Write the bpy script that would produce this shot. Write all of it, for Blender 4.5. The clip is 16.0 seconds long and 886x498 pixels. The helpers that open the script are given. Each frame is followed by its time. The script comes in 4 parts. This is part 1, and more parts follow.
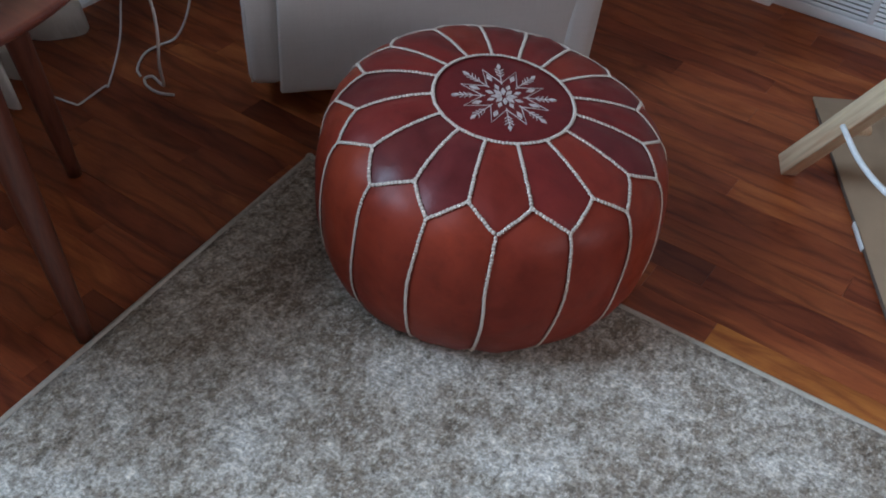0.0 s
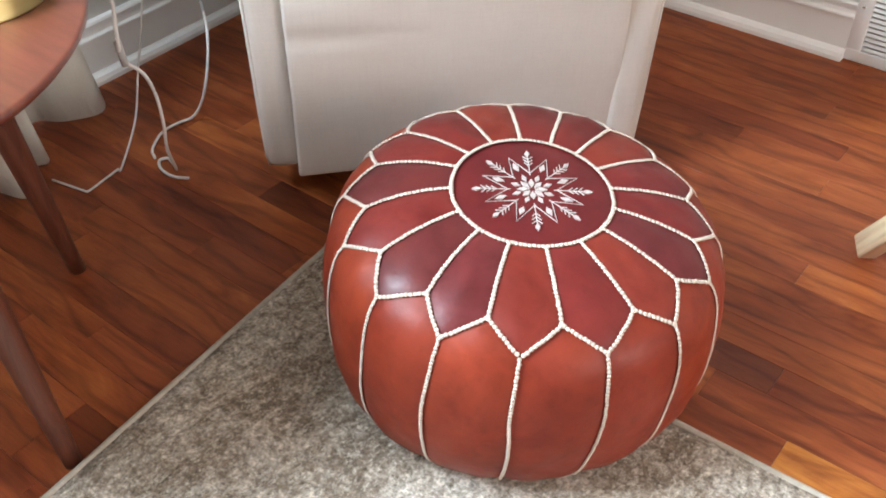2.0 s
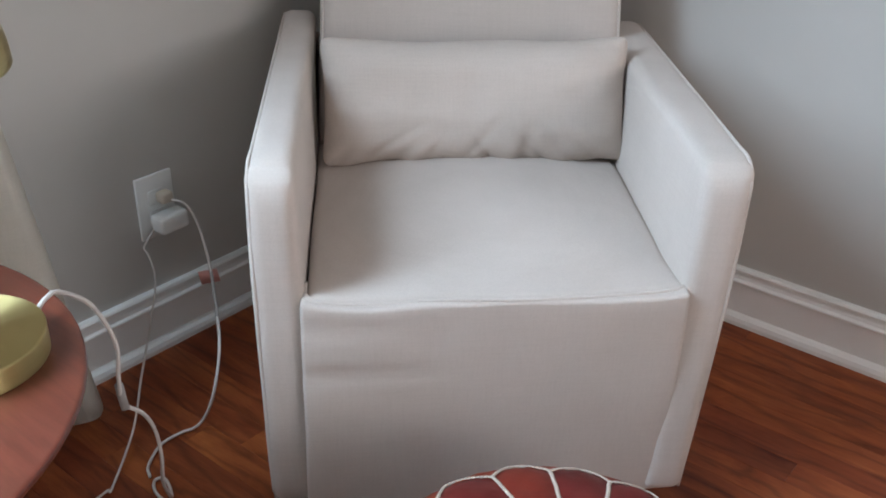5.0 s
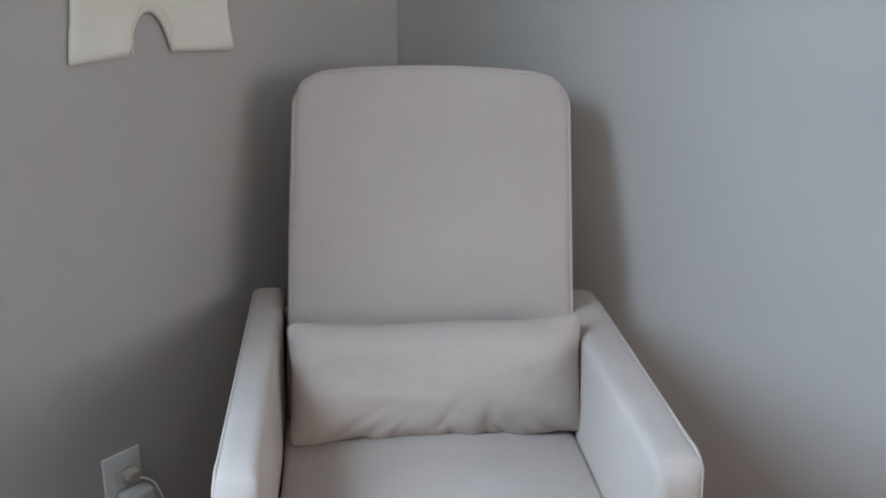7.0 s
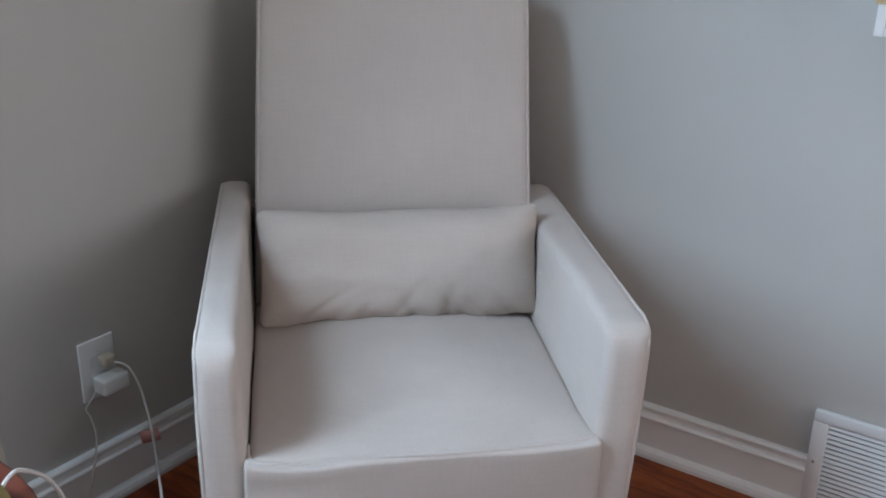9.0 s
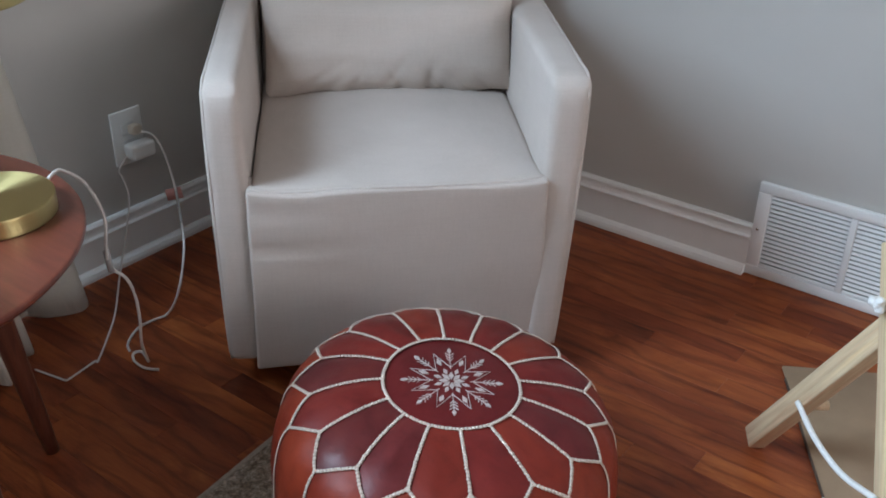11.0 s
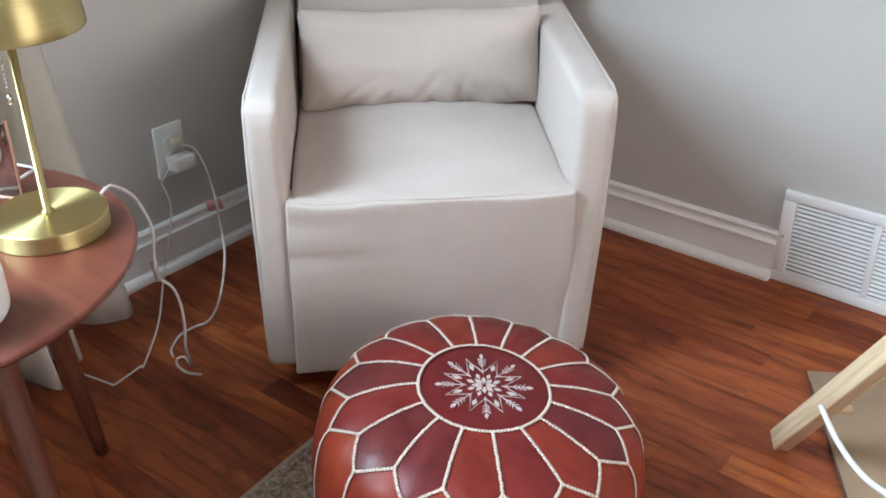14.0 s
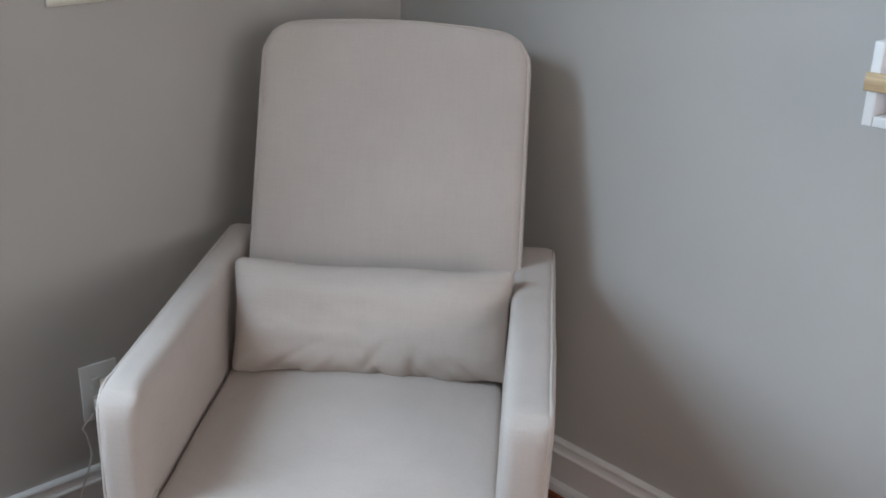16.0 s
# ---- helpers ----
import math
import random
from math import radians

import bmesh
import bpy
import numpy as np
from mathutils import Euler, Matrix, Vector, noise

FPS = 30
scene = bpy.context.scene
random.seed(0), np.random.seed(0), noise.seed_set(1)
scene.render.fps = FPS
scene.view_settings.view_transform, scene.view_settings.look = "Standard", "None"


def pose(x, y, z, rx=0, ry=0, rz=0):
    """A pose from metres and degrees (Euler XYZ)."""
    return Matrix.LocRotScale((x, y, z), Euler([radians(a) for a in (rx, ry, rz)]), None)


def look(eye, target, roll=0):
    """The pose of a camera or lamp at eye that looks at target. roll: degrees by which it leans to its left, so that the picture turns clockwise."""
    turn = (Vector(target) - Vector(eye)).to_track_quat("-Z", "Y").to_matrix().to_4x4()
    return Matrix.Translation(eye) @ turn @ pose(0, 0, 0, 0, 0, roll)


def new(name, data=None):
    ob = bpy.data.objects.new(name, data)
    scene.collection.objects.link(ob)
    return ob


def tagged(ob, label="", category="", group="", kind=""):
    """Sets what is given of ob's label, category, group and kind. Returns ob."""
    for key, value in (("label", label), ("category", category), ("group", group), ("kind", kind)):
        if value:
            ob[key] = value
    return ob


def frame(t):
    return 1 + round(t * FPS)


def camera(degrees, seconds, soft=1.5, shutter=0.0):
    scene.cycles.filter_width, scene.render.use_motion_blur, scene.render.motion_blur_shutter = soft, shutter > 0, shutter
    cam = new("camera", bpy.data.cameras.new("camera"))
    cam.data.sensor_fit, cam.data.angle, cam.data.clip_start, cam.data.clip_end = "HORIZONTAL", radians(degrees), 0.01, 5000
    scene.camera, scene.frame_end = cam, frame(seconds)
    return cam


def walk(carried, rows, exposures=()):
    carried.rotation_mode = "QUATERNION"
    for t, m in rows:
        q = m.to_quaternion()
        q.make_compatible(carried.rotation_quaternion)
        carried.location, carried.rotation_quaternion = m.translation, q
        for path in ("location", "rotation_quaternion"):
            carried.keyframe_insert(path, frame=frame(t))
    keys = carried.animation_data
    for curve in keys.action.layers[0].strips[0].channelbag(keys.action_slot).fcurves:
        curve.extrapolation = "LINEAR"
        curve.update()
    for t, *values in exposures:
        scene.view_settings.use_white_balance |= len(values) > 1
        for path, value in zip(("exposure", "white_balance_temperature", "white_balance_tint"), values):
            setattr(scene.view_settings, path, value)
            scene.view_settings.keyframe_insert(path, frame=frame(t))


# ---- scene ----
cam = camera(48.8, 16.0, soft=1.8)
PATH = [
    (0, (1.663, -2.068, 1.065), (0.868, -0.848, -0.306), 3.5),
    (0.5, (1.672, -2.024, 1.06), (0.732, -0.87, -0.276), 0.6),
    (1, (1.652, -1.958, 1.047), (0.702, -0.774, -0.255), -1.4),
    (1.5, (1.63, -1.918, 1.027), (0.68, -0.752, -0.291), -2.2),
    (2, (1.608, -1.887, 1.025), (0.668, -0.71, -0.29), -0.9),
    (2.5, (1.578, -1.865, 1.015), (0.616, -0.662, -0.261), 0.1),
    (3, (1.524, -1.82, 1.011), (0.546, -0.624, -0.26), 0.5),
    (3.5, (1.473, -1.785, 1.012), (0.427, -0.545, -0.158), 0.3),
    (4, (1.441, -1.767, 1.033), (0.354, -0.478, -0.044), 0.6),
    (6.5, (1.441, -1.718, 1.213), (0.316, -0.226, 0.499), 1.1),
    (7, (1.453, -1.731, 1.25), (0.295, -0.211, 0.661), 0.4),
    (7.5, (1.46, -1.746, 1.255), (0.307, -0.212, 0.692), 0.2),
    (8, (1.462, -1.749, 1.246), (0.307, -0.221, 0.671), -0.2),
    (8.5, (1.463, -1.773, 1.23), (0.364, -0.231, 0.59), 0.2),
    (9, (1.497, -1.82, 1.204), (0.446, -0.279, 0.482), 1.3),
    (11.5, (1.799, -2.032, 1.148), (0.774, -0.678, 0.09), 0.7),
    (12, (1.804, -2.06, 1.159), (0.802, -0.735, 0.044), 0.7),
    (12.5, (1.812, -2.075, 1.162), (0.812, -0.743, 0.054), 1.1),
    (13, (1.813, -2.086, 1.164), (0.819, -0.734, 0.075), 1.1),
    (13.5, (1.801, -2.084, 1.176), (0.786, -0.736, 0.102), 0.6),
    (14, (1.793, -2.04, 1.188), (0.703, -0.676, 0.213), -0.2),
    (14.5, (1.774, -1.929, 1.205), (0.642, -0.543, 0.312), -2.1),
    (15, (1.723, -1.791, 1.242), (0.576, -0.367, 0.43), -1.6),
    (15.5, (1.717, -1.659, 1.253), (0.497, -0.255, 0.516), -1.3),
    (16, (1.776, -1.526, 1.285), (0.416, -0.236, 0.588), 1.6),
]
EXPOSURES = [(0.0, -1.30, 5800, 10), (0.5, -0.76, 6100, 10), (1.0, -0.30, 6500, 10), (1.5, 0.08, 6800, 10), (2.5, 0.47, 6900, 10),
             (3.5, 0.40, 6650, 10), (4.0, 0.12, 6550, 10), (6.5, -0.82, 6200, 10), (9.0, -0.85, 6100, 10),
             (11.5, -0.78, 6300, 10), (12.0, -0.50, 6350, 10), (12.5, -0.30, 6500, 10), (14.0, -0.14, 6550, 10), (15.0, -0.38, 6500, 10), (16.0, -0.83, 6400, 10)]
walk(cam, [(t, look(eye, aim, roll)) for t, eye, aim, roll in PATH], EXPOSURES)

# ---- world, sun, lights ----
world = bpy.data.worlds.new("world")
scene.world = world
world.use_nodes = True
wn = world.node_tree.nodes
sky = wn.new("ShaderNodeTexSky")
sky.sky_type, sky.sun_disc = "NISHITA", False
sky.sun_elevation, sky.sun_rotation = radians(35), radians(200)
world.node_tree.links.new(sky.outputs["Color"], wn["Background"].inputs["Color"])
wn["Background"].inputs["Strength"].default_value = 0.1


def area_lamp(name, w, h, watts, colour, m, spread=180):
    d = bpy.data.lights.new(name, "AREA")
    d.shape, d.size, d.size_y, d.energy, d.color = "RECTANGLE", w, h, watts, colour
    d.spread = radians(spread)
    ob = new(name, d)
    ob.matrix_world = m
    return ob


ROOM_X, ROOM_Y, ROOM_Z = 5.0, -3.7, 2.6
EAST_WIN = (-2.35, -0.25, 0.95, 2.35)    # y0, y1, z0, z1 in the wall across the room
SIDE_WIN = (-2.90, -1.85, 1.05, 2.48)    # y0, y1, z0, z1 in the curtained wall
area_lamp("daylight_east", 2.0, 1.3, 58, (1.0, 0.965, 0.975), look((ROOM_X + 0.015, -1.30, 1.65), (0.7, -0.9, 0.8)))
area_lamp("daylight_side", 0.95, 1.3, 120, (0.625, 0.815, 1.0), look((-0.015, -2.375, 1.765), (1.7, -1.7, 0.2)), 145)


# ---- materials ----
def material(name, rough=0.6, metal=0.0, spec=0.5):
    m = bpy.data.materials.new(name)
    m.use_nodes = True
    nt = m.node_tree
    b = nt.nodes["Principled BSDF"]
    b.inputs["Roughness"].default_value = rough
    b.inputs["Metallic"].default_value = metal
    b.inputs["Specular IOR Level"].default_value = spec
    return m, nt, b


def node(nt, kind, **inputs):
    n = nt.nodes.new(kind)
    for k, v in inputs.items():
        n.inputs[k.replace("_", " ")].default_value = v
    return n


def coords(nt, scale=(1, 1, 1), turn=0.0):
    tc = nt.nodes.new("ShaderNodeTexCoord")
    mp = nt.nodes.new("ShaderNodeMapping")
    mp.inputs["Scale"].default_value = scale
    mp.inputs["Rotation"].default_value = (0, 0, turn)
    nt.links.new(tc.outputs["Object"], mp.inputs["Vector"])
    return mp.outputs["Vector"]


def ramp(nt, source, stops):
    r = nt.nodes.new("ShaderNodeValToRGB")
    els = r.color_ramp.elements
    while len(els) < len(stops):
        els.new(0.5)
    for e, (p, c) in zip(els, stops):
        e.position, e.color = p, (*c, 1)
    nt.links.new(source, r.inputs["Fac"])
    return r.outputs["Color"]


def noise_of(nt, vec, scale, detail=4.0, rough=0.55, distort=0.0):
    n = node(nt, "ShaderNodeTexNoise", Scale=scale, Detail=detail, Roughness=rough, Distortion=distort)
    nt.links.new(vec, n.inputs["Vector"])
    return n.outputs["Fac"]


def mix(nt, fac, a, b, mode="MIX"):
    m = nt.nodes.new("ShaderNodeMix")
    m.data_type, m.blend_type = "RGBA", mode
    for sock, v in ((m.inputs[0], fac), (m.inputs[6], a), (m.inputs[7], b)):
        if hasattr(v, "is_linked"):
            nt.links.new(v, sock)
        elif isinstance(v, tuple):
            sock.default_value = (*v, 1)
        else:
            sock.default_value = v
    return m.outputs[2]


def bump(nt, b, height, strength, distance, after=None):
    n = node(nt, "ShaderNodeBump", Strength=strength, Distance=distance)
    nt.links.new(height, n.inputs["Height"])
    if after:
        nt.links.new(after, n.inputs["Normal"])
    nt.links.new(n.outputs["Normal"], b.inputs["Normal"])
    return n.outputs["Normal"]


def plain(name, colour, rough=0.5, metal=0.0, vary=0.06, scale=40.0, relief=0.0):
    m, nt, b = material(name, rough, metal)
    v = coords(nt)
    f = noise_of(nt, v, scale)
    lo = tuple(c * (1 - vary) for c in colour)
    hi = tuple(min(1, c * (1 + vary)) for c in colour)
    nt.links.new(ramp(nt, f, ((0.3, lo), (0.7, hi))), b.inputs["Base Color"])
    if relief:
        bump(nt, b, noise_of(nt, v, scale * 8), relief, 0.001)
    return m


def fabric(name, lo, hi, crease=0.16, sheen=0.06):
    m, nt, b = material(name, 0.95, spec=0.08)
    v = coords(nt)
    big = noise_of(nt, v, 7.0, 3)
    fine = noise_of(nt, v, 420.0, 2)
    c1 = ramp(nt, big, ((0.3, lo), (0.7, hi)))
    c2 = ramp(nt, fine, ((0.35, (0.96, 0.96, 0.96)), (0.65, (1, 1, 1))))
    c = mix(nt, 1.0, c1, c2, "MULTIPLY")
    # uneven linen threads, upright and across
    for squash in ((1, 1, 0.05), (0.05, 0.05, 1)):
        slub = noise_of(nt, coords(nt, squash), 300.0, 3, 0.6)
        c = mix(nt, 0.6, c, ramp(nt, slub, ((0.32, (0.955, 0.95, 0.945)), (0.58, (1, 1, 1)))), "MULTIPLY")
    nt.links.new(c, b.inputs["Base Color"])
    b.inputs["Sheen Weight"].default_value = sheen
    n1 = bump(nt, b, noise_of(nt, v, 16.0, 4), crease, 0.006)
    bump(nt, b, fine, 0.12, 0.0010, n1)
    return m


def leather(name, stops, gloss=0.36):
    m, nt, b = material(name, gloss, spec=0.22)
    v = coords(nt)
    info = nt.nodes.new("ShaderNodeObjectInfo")
    tone = ramp(nt, info.outputs["Random"], stops)
    cloud = ramp(nt, noise_of(nt, v, 13.0, 5, 0.6, 0.6), ((0.25, (0.62, 0.54, 0.58)), (0.48, (0.92, 0.88, 0.92)), (0.62, (1.04, 1.03, 1.0)), (0.78, (1.26, 1.32, 1.1))))
    c = mix(nt, 1.0, tone, cloud, "MULTIPLY")
    scuff = ramp(nt, noise_of(nt, v, 60.0, 4), ((0.55, (1, 1, 1)), (0.8, (0.75, 0.70, 0.70))))
    nt.links.new(mix(nt, 0.7, c, scuff, "MULTIPLY"), b.inputs["Base Color"])
    r = ramp(nt, noise_of(nt, v, 20.0, 4), ((0.3, (gloss - 0.06,) * 3), (0.7, (gloss + 0.14,) * 3)))
    nt.links.new(r, b.inputs["Roughness"])
    n1 = bump(nt, b, noise_of(nt, v, 20.0, 4, 0.58, 0.3), 0.20, 0.006)
    bump(nt, b, noise_of(nt, v, 420.0, 2), 0.12, 0.001, n1)
    return m


def wood(name, stops, grain=(2.2, 38.0, 38.0), rough=0.32, dark=0.55, coat=0.0, scale=1.0, random_tone=True):
    m, nt, b = material(name, rough, spec=0.5)
    info = nt.nodes.new("ShaderNodeObjectInfo")
    tc = nt.nodes.new("ShaderNodeTexCoord")
    shift = nt.nodes.new("ShaderNodeVectorMath")
    shift.operation = "MULTIPLY_ADD"
    spread = nt.nodes.new("ShaderNodeVectorMath")
    spread.operation = "SCALE"
    spread.inputs[0].default_value = (31.0, 17.0, 9.0)
    nt.links.new(info.outputs["Random"], spread.inputs["Scale"])
    nt.links.new(tc.outputs["Object"], shift.inputs[0])
    shift.inputs[1].default_value = (1, 1, 1)
    nt.links.new(spread.outputs[0], shift.inputs[2])
    mp = nt.nodes.new("ShaderNodeMapping")
    mp.inputs["Scale"].default_value = tuple(g * scale for g in grain)
    nt.links.new(shift.outputs[0], mp.inputs["Vector"])
    v = mp.outputs["Vector"]
    if random_tone:
        tone = ramp(nt, info.outputs["Random"], stops)
    else:
        tone = ramp(nt, noise_of(nt, v, 0.6, 3), stops)
    streak = noise_of(nt, v, 1.4, 6, 0.62, 1.6)
    fine = noise_of(nt, v, 7.0, 4, 0.6, 0.4)
    c = mix(nt, 1.0, tone, ramp(nt, streak, ((0.30, (dark, dark * 0.85, dark * 0.8)), (0.52, (1, 1, 1)), (0.75, (1.18, 1.12, 1.0)))), "MULTIPLY")
    c = mix(nt, 1.0, c, ramp(nt, fine, ((0.3, (0.78, 0.74, 0.72)), (0.6, (1, 1, 1)))), "MULTIPLY")
    nt.links.new(c, b.inputs["Base Color"])
    if coat:
        b.inputs["Coat Weight"].default_value = coat
        b.inputs["Coat Roughness"].default_value = 0.22
    bump(nt, b, fine, 0.08, 0.001)
    return m


def floor_wood(name, stops, dark=0.5):
    """Strip flooring: each board has its own tone, arched figure, mineral streaks and pores."""
    m, nt, b = material(name, 0.40, spec=0.28)
    info = nt.nodes.new("ShaderNodeObjectInfo")
    tc = nt.nodes.new("ShaderNodeTexCoord")
    spread = nt.nodes.new("ShaderNodeVectorMath")
    spread.operation = "SCALE"
    spread.inputs[0].default_value = (37.0, 21.0, 0.0)
    nt.links.new(info.outputs["Random"], spread.inputs["Scale"])
    shift = nt.nodes.new("ShaderNodeVectorMath")
    shift.operation = "ADD"
    nt.links.new(tc.outputs["Object"], shift.inputs[0])
    nt.links.new(spread.outputs[0], shift.inputs[1])

    def at_scale(sc):
        mp = nt.nodes.new("ShaderNodeMapping")
        mp.inputs["Scale"].default_value = sc
        nt.links.new(shift.outputs[0], mp.inputs["Vector"])
        return mp.outputs["Vector"]
    tone = ramp(nt, info.outputs["Random"], stops)
    warm = ramp(nt, noise_of(nt, at_scale((2.6, 10, 1)), 1.5, 5, 0.62, 1.2), ((0.26, (0.46, 0.34, 0.32)), (0.46, (0.92, 0.88, 0.86)), (0.58, (1.10, 1.16, 1.10)), (0.76, (1.55, 1.85, 1.70))))
    # arched growth rings, cut along the board
    rings = nt.nodes.new("ShaderNodeTexWave")
    rings.wave_type, rings.bands_direction = "BANDS", "Y"
    for key, v in (("Scale", 4.2), ("Distortion", 12.0), ("Detail", 3.0), ("Detail Scale", 0.9), ("Detail Roughness", 0.55)):
        rings.inputs[key].default_value = v
    nt.links.new(at_scale((0.55, 1.6, 1)), rings.inputs["Vector"])
    arch = ramp(nt, rings.outputs["Fac"], ((0.0, (dark * 0.8, dark * 0.62, dark * 0.58)), (0.10, (0.80, 0.72, 0.70)), (0.24, (0.98, 0.97, 0.96)), (1.0, (1.10, 1.10, 1.04))))
    streak = ramp(nt, noise_of(nt, at_scale((1.5, 20, 1)), 1.2, 4, 0.6, 1.6), ((0.32, (dark, dark * 0.78, dark * 0.72)), (0.44, (1, 1, 1))))
    pores = noise_of(nt, at_scale((9, 170, 1)), 2.0, 3, 0.6)
    c = mix(nt, 1.0, tone, warm, "MULTIPLY")
    c = mix(nt, 0.52, c, arch, "MULTIPLY")
    c = mix(nt, 0.45, c, streak, "MULTIPLY")
    c = mix(nt, 0.5, c, ramp(nt, pores, ((0.32, (0.70, 0.66, 0.64)), (0.55, (1, 1, 1)))), "MULTIPLY")
    nt.links.new(c, b.inputs["Base Color"])
    nt.links.new(ramp(nt, noise_of(nt, at_scale((3, 9, 1)), 3.0, 4), ((0.3, (0.34,) * 3), (0.7, (0.50,) * 3))), b.inputs["Roughness"])
    n1 = bump(nt, b, pores, 0.05, 0.0008)
    bump(nt, b, noise_of(nt, at_scale((2, 8, 1)), 1.5, 2), 0.05, 0.004, n1)
    return m


def brushed_gold(name):
    m, nt, b = material(name, 0.40, 1.0)
    b.inputs["Base Color"].default_value = (0.62, 0.47, 0.17, 1)
    b.inputs["Anisotropic"].default_value = 0.88
    b.inputs["Anisotropic Rotation"].default_value = 0.25
    t = nt.nodes.new("ShaderNodeTangent")
    t.direction_type, t.axis = "RADIAL", "Z"
    nt.links.new(t.outputs["Tangent"], b.inputs["Tangent"])
    v = coords(nt, (1, 1, 60))
    nt.links.new(ramp(nt, noise_of(nt, v, 6.0, 3), ((0.3, (0.54, 0.445, 0.20)), (0.7, (0.60, 0.50, 0.235)))), b.inputs["Base Color"])
    return m


def wall_paint(name, colour):
    m, nt, b = material(name, 0.62, spec=0.35)
    v = coords(nt)
    lo, hi = tuple(c * 0.97 for c in colour), tuple(c * 1.03 for c in colour)
    nt.links.new(ramp(nt, noise_of(nt, v, 2.5, 5), ((0.3, lo), (0.7, hi))), b.inputs["Base Color"])
    bump(nt, b, noise_of(nt, v, 260.0, 3), 0.12, 0.0015)
    return m


def rug_pile(name):
    m, nt, b = material(name, 0.95, spec=0.15)
    v = coords(nt)
    big = noise_of(nt, v, 7.0, 8, 0.74, 0.2)
    mid = noise_of(nt, v, 48.0, 6, 0.72)
    fine = noise_of(nt, v, 190.0, 3, 0.6)
    c = ramp(nt, big, ((0.37, (0.250, 0.200, 0.155)), (0.49, (0.385, 0.330, 0.272)), (0.62, (0.60, 0.560, 0.505))))
    c2 = ramp(nt, mid, ((0.40, (0.50, 0.44, 0.38)), (0.50, (0.95, 0.92, 0.89)), (0.60, (1.45, 1.47, 1.5))))
    c = mix(nt, 0.62, c, c2, "MULTIPLY")
    mp = nt.nodes.new("ShaderNodeMapping")
    mp.inputs["Scale"].default_value = (1.0, 0.55, 1.0)
    nt.links.new(v, mp.inputs["Vector"])
    fleck = ramp(nt, noise_of(nt, mp.outputs["Vector"], 90.0, 7, 0.78, 0.05), ((0.50, (0, 0, 0)), (0.59, (0.75, 0.75, 0.75))))
    c = mix(nt, fleck, c, (0.66, 0.60, 0.52))
    worn = ramp(nt, noise_of(nt, mp.outputs["Vector"], 52.0, 6, 0.78, 0.1), ((0.56, (0, 0, 0)), (0.64, (0.7, 0.7, 0.7))))
    c = mix(nt, worn, c, (0.15, 0.115, 0.08))
    c3 = ramp(nt, fine, ((0.33, (0.55, 0.53, 0.5)), (0.62, (1.15, 1.15, 1.15))))
    c = mix(nt, 0.85, c, c3, "MULTIPLY")
    # single tufts of yarn, each a little lighter, darker or off in hue
    tufts = node(nt, "ShaderNodeTexVoronoi", Scale=175.0, Randomness=1.0)
    nt.links.new(v, tufts.inputs["Vector"])
    c = mix(nt, 0.62, c, ramp(nt, tufts.outputs["Color"], ((0.15, (0.62, 0.60, 0.57)), (0.5, (0.98, 0.97, 0.95)), (0.85, (1.34, 1.33, 1.28)))), "MULTIPLY")
    nt.links.new(mix(nt, 1.0, c, (0.97, 0.94, 0.925), "MULTIPLY"), b.inputs["Base Color"])
    b.inputs["Sheen Weight"].default_value = 0.06
    n1 = bump(nt, b, mid, 0.5, 0.006)
    bump(nt, b, fine, 0.8, 0.004, n1)
    return m


CREAM = fabric("cream_linen", (0.560, 0.490, 0.440), (0.602, 0.527, 0.477))
PILLOW_CLOTH = fabric("pillow_linen", (0.53, 0.455, 0.40), (0.58, 0.50, 0.445), crease=0.3)
CURTAIN_CLOTH = fabric("curtain_linen", (0.90, 0.85, 0.76), (0.94, 0.89, 0.81), crease=0.35)
def translucent(m, share):
    nt = m.node_tree
    b, out = nt.nodes["Principled BSDF"], nt.nodes["Material Output"]
    tr = nt.nodes.new("ShaderNodeBsdfTranslucent")
    tr.inputs["Color"].default_value = (0.80, 0.76, 0.70, 1)
    mx = nt.nodes.new("ShaderNodeMixShader")
    mx.inputs["Fac"].default_value = share
    nt.links.new(b.outputs["BSDF"], mx.inputs[1])
    nt.links.new(tr.outputs["BSDF"], mx.inputs[2])
    nt.links.new(mx.outputs["Shader"], out.inputs["Surface"])


translucent(CURTAIN_CLOTH, 0.08)
COTTON = fabric("ivory_cotton", (0.90, 0.86, 0.74), (0.93, 0.90, 0.79), crease=0.8)
PETALS = {
    "plum": leather("plum_leather", ((0.0, (0.112, 0.0172, 0.0170)), (0.5, (0.130, 0.0205, 0.0195)), (1.0, (0.108, 0.0178, 0.0165)))),
    "maroon": leather("maroon_leather", ((0.0, (0.152, 0.0180, 0.0150)), (0.5, (0.170, 0.0210, 0.0155)), (1.0, (0.142, 0.0165, 0.0145)))),
    "tan": leather("russet_leather", ((0.0, (0.200, 0.0265, 0.0145)), (1.0, (0.182, 0.0230, 0.0140)))),
}
SIDE_HIDE = leather("chestnut_leather", ((0.0, (0.218, 0.0270, 0.0118)), (0.4, (0.250, 0.0360, 0.0140)), (0.7, (0.205, 0.0262, 0.0120)), (1.0, (0.232, 0.0315, 0.0135))), 0.42)
CENTRE_HIDE = leather("dark_red_leather", ((0.0, (0.118, 0.0125, 0.0125)), (1.0, (0.118, 0.0125, 0.0125))))
SILK = plain("silver_white_silk", (0.47, 0.40, 0.37), 0.45, vary=0.22, scale=500)
THREAD = plain("cream_thread", (0.53, 0.43, 0.355), 0.75, vary=0.12, scale=300)
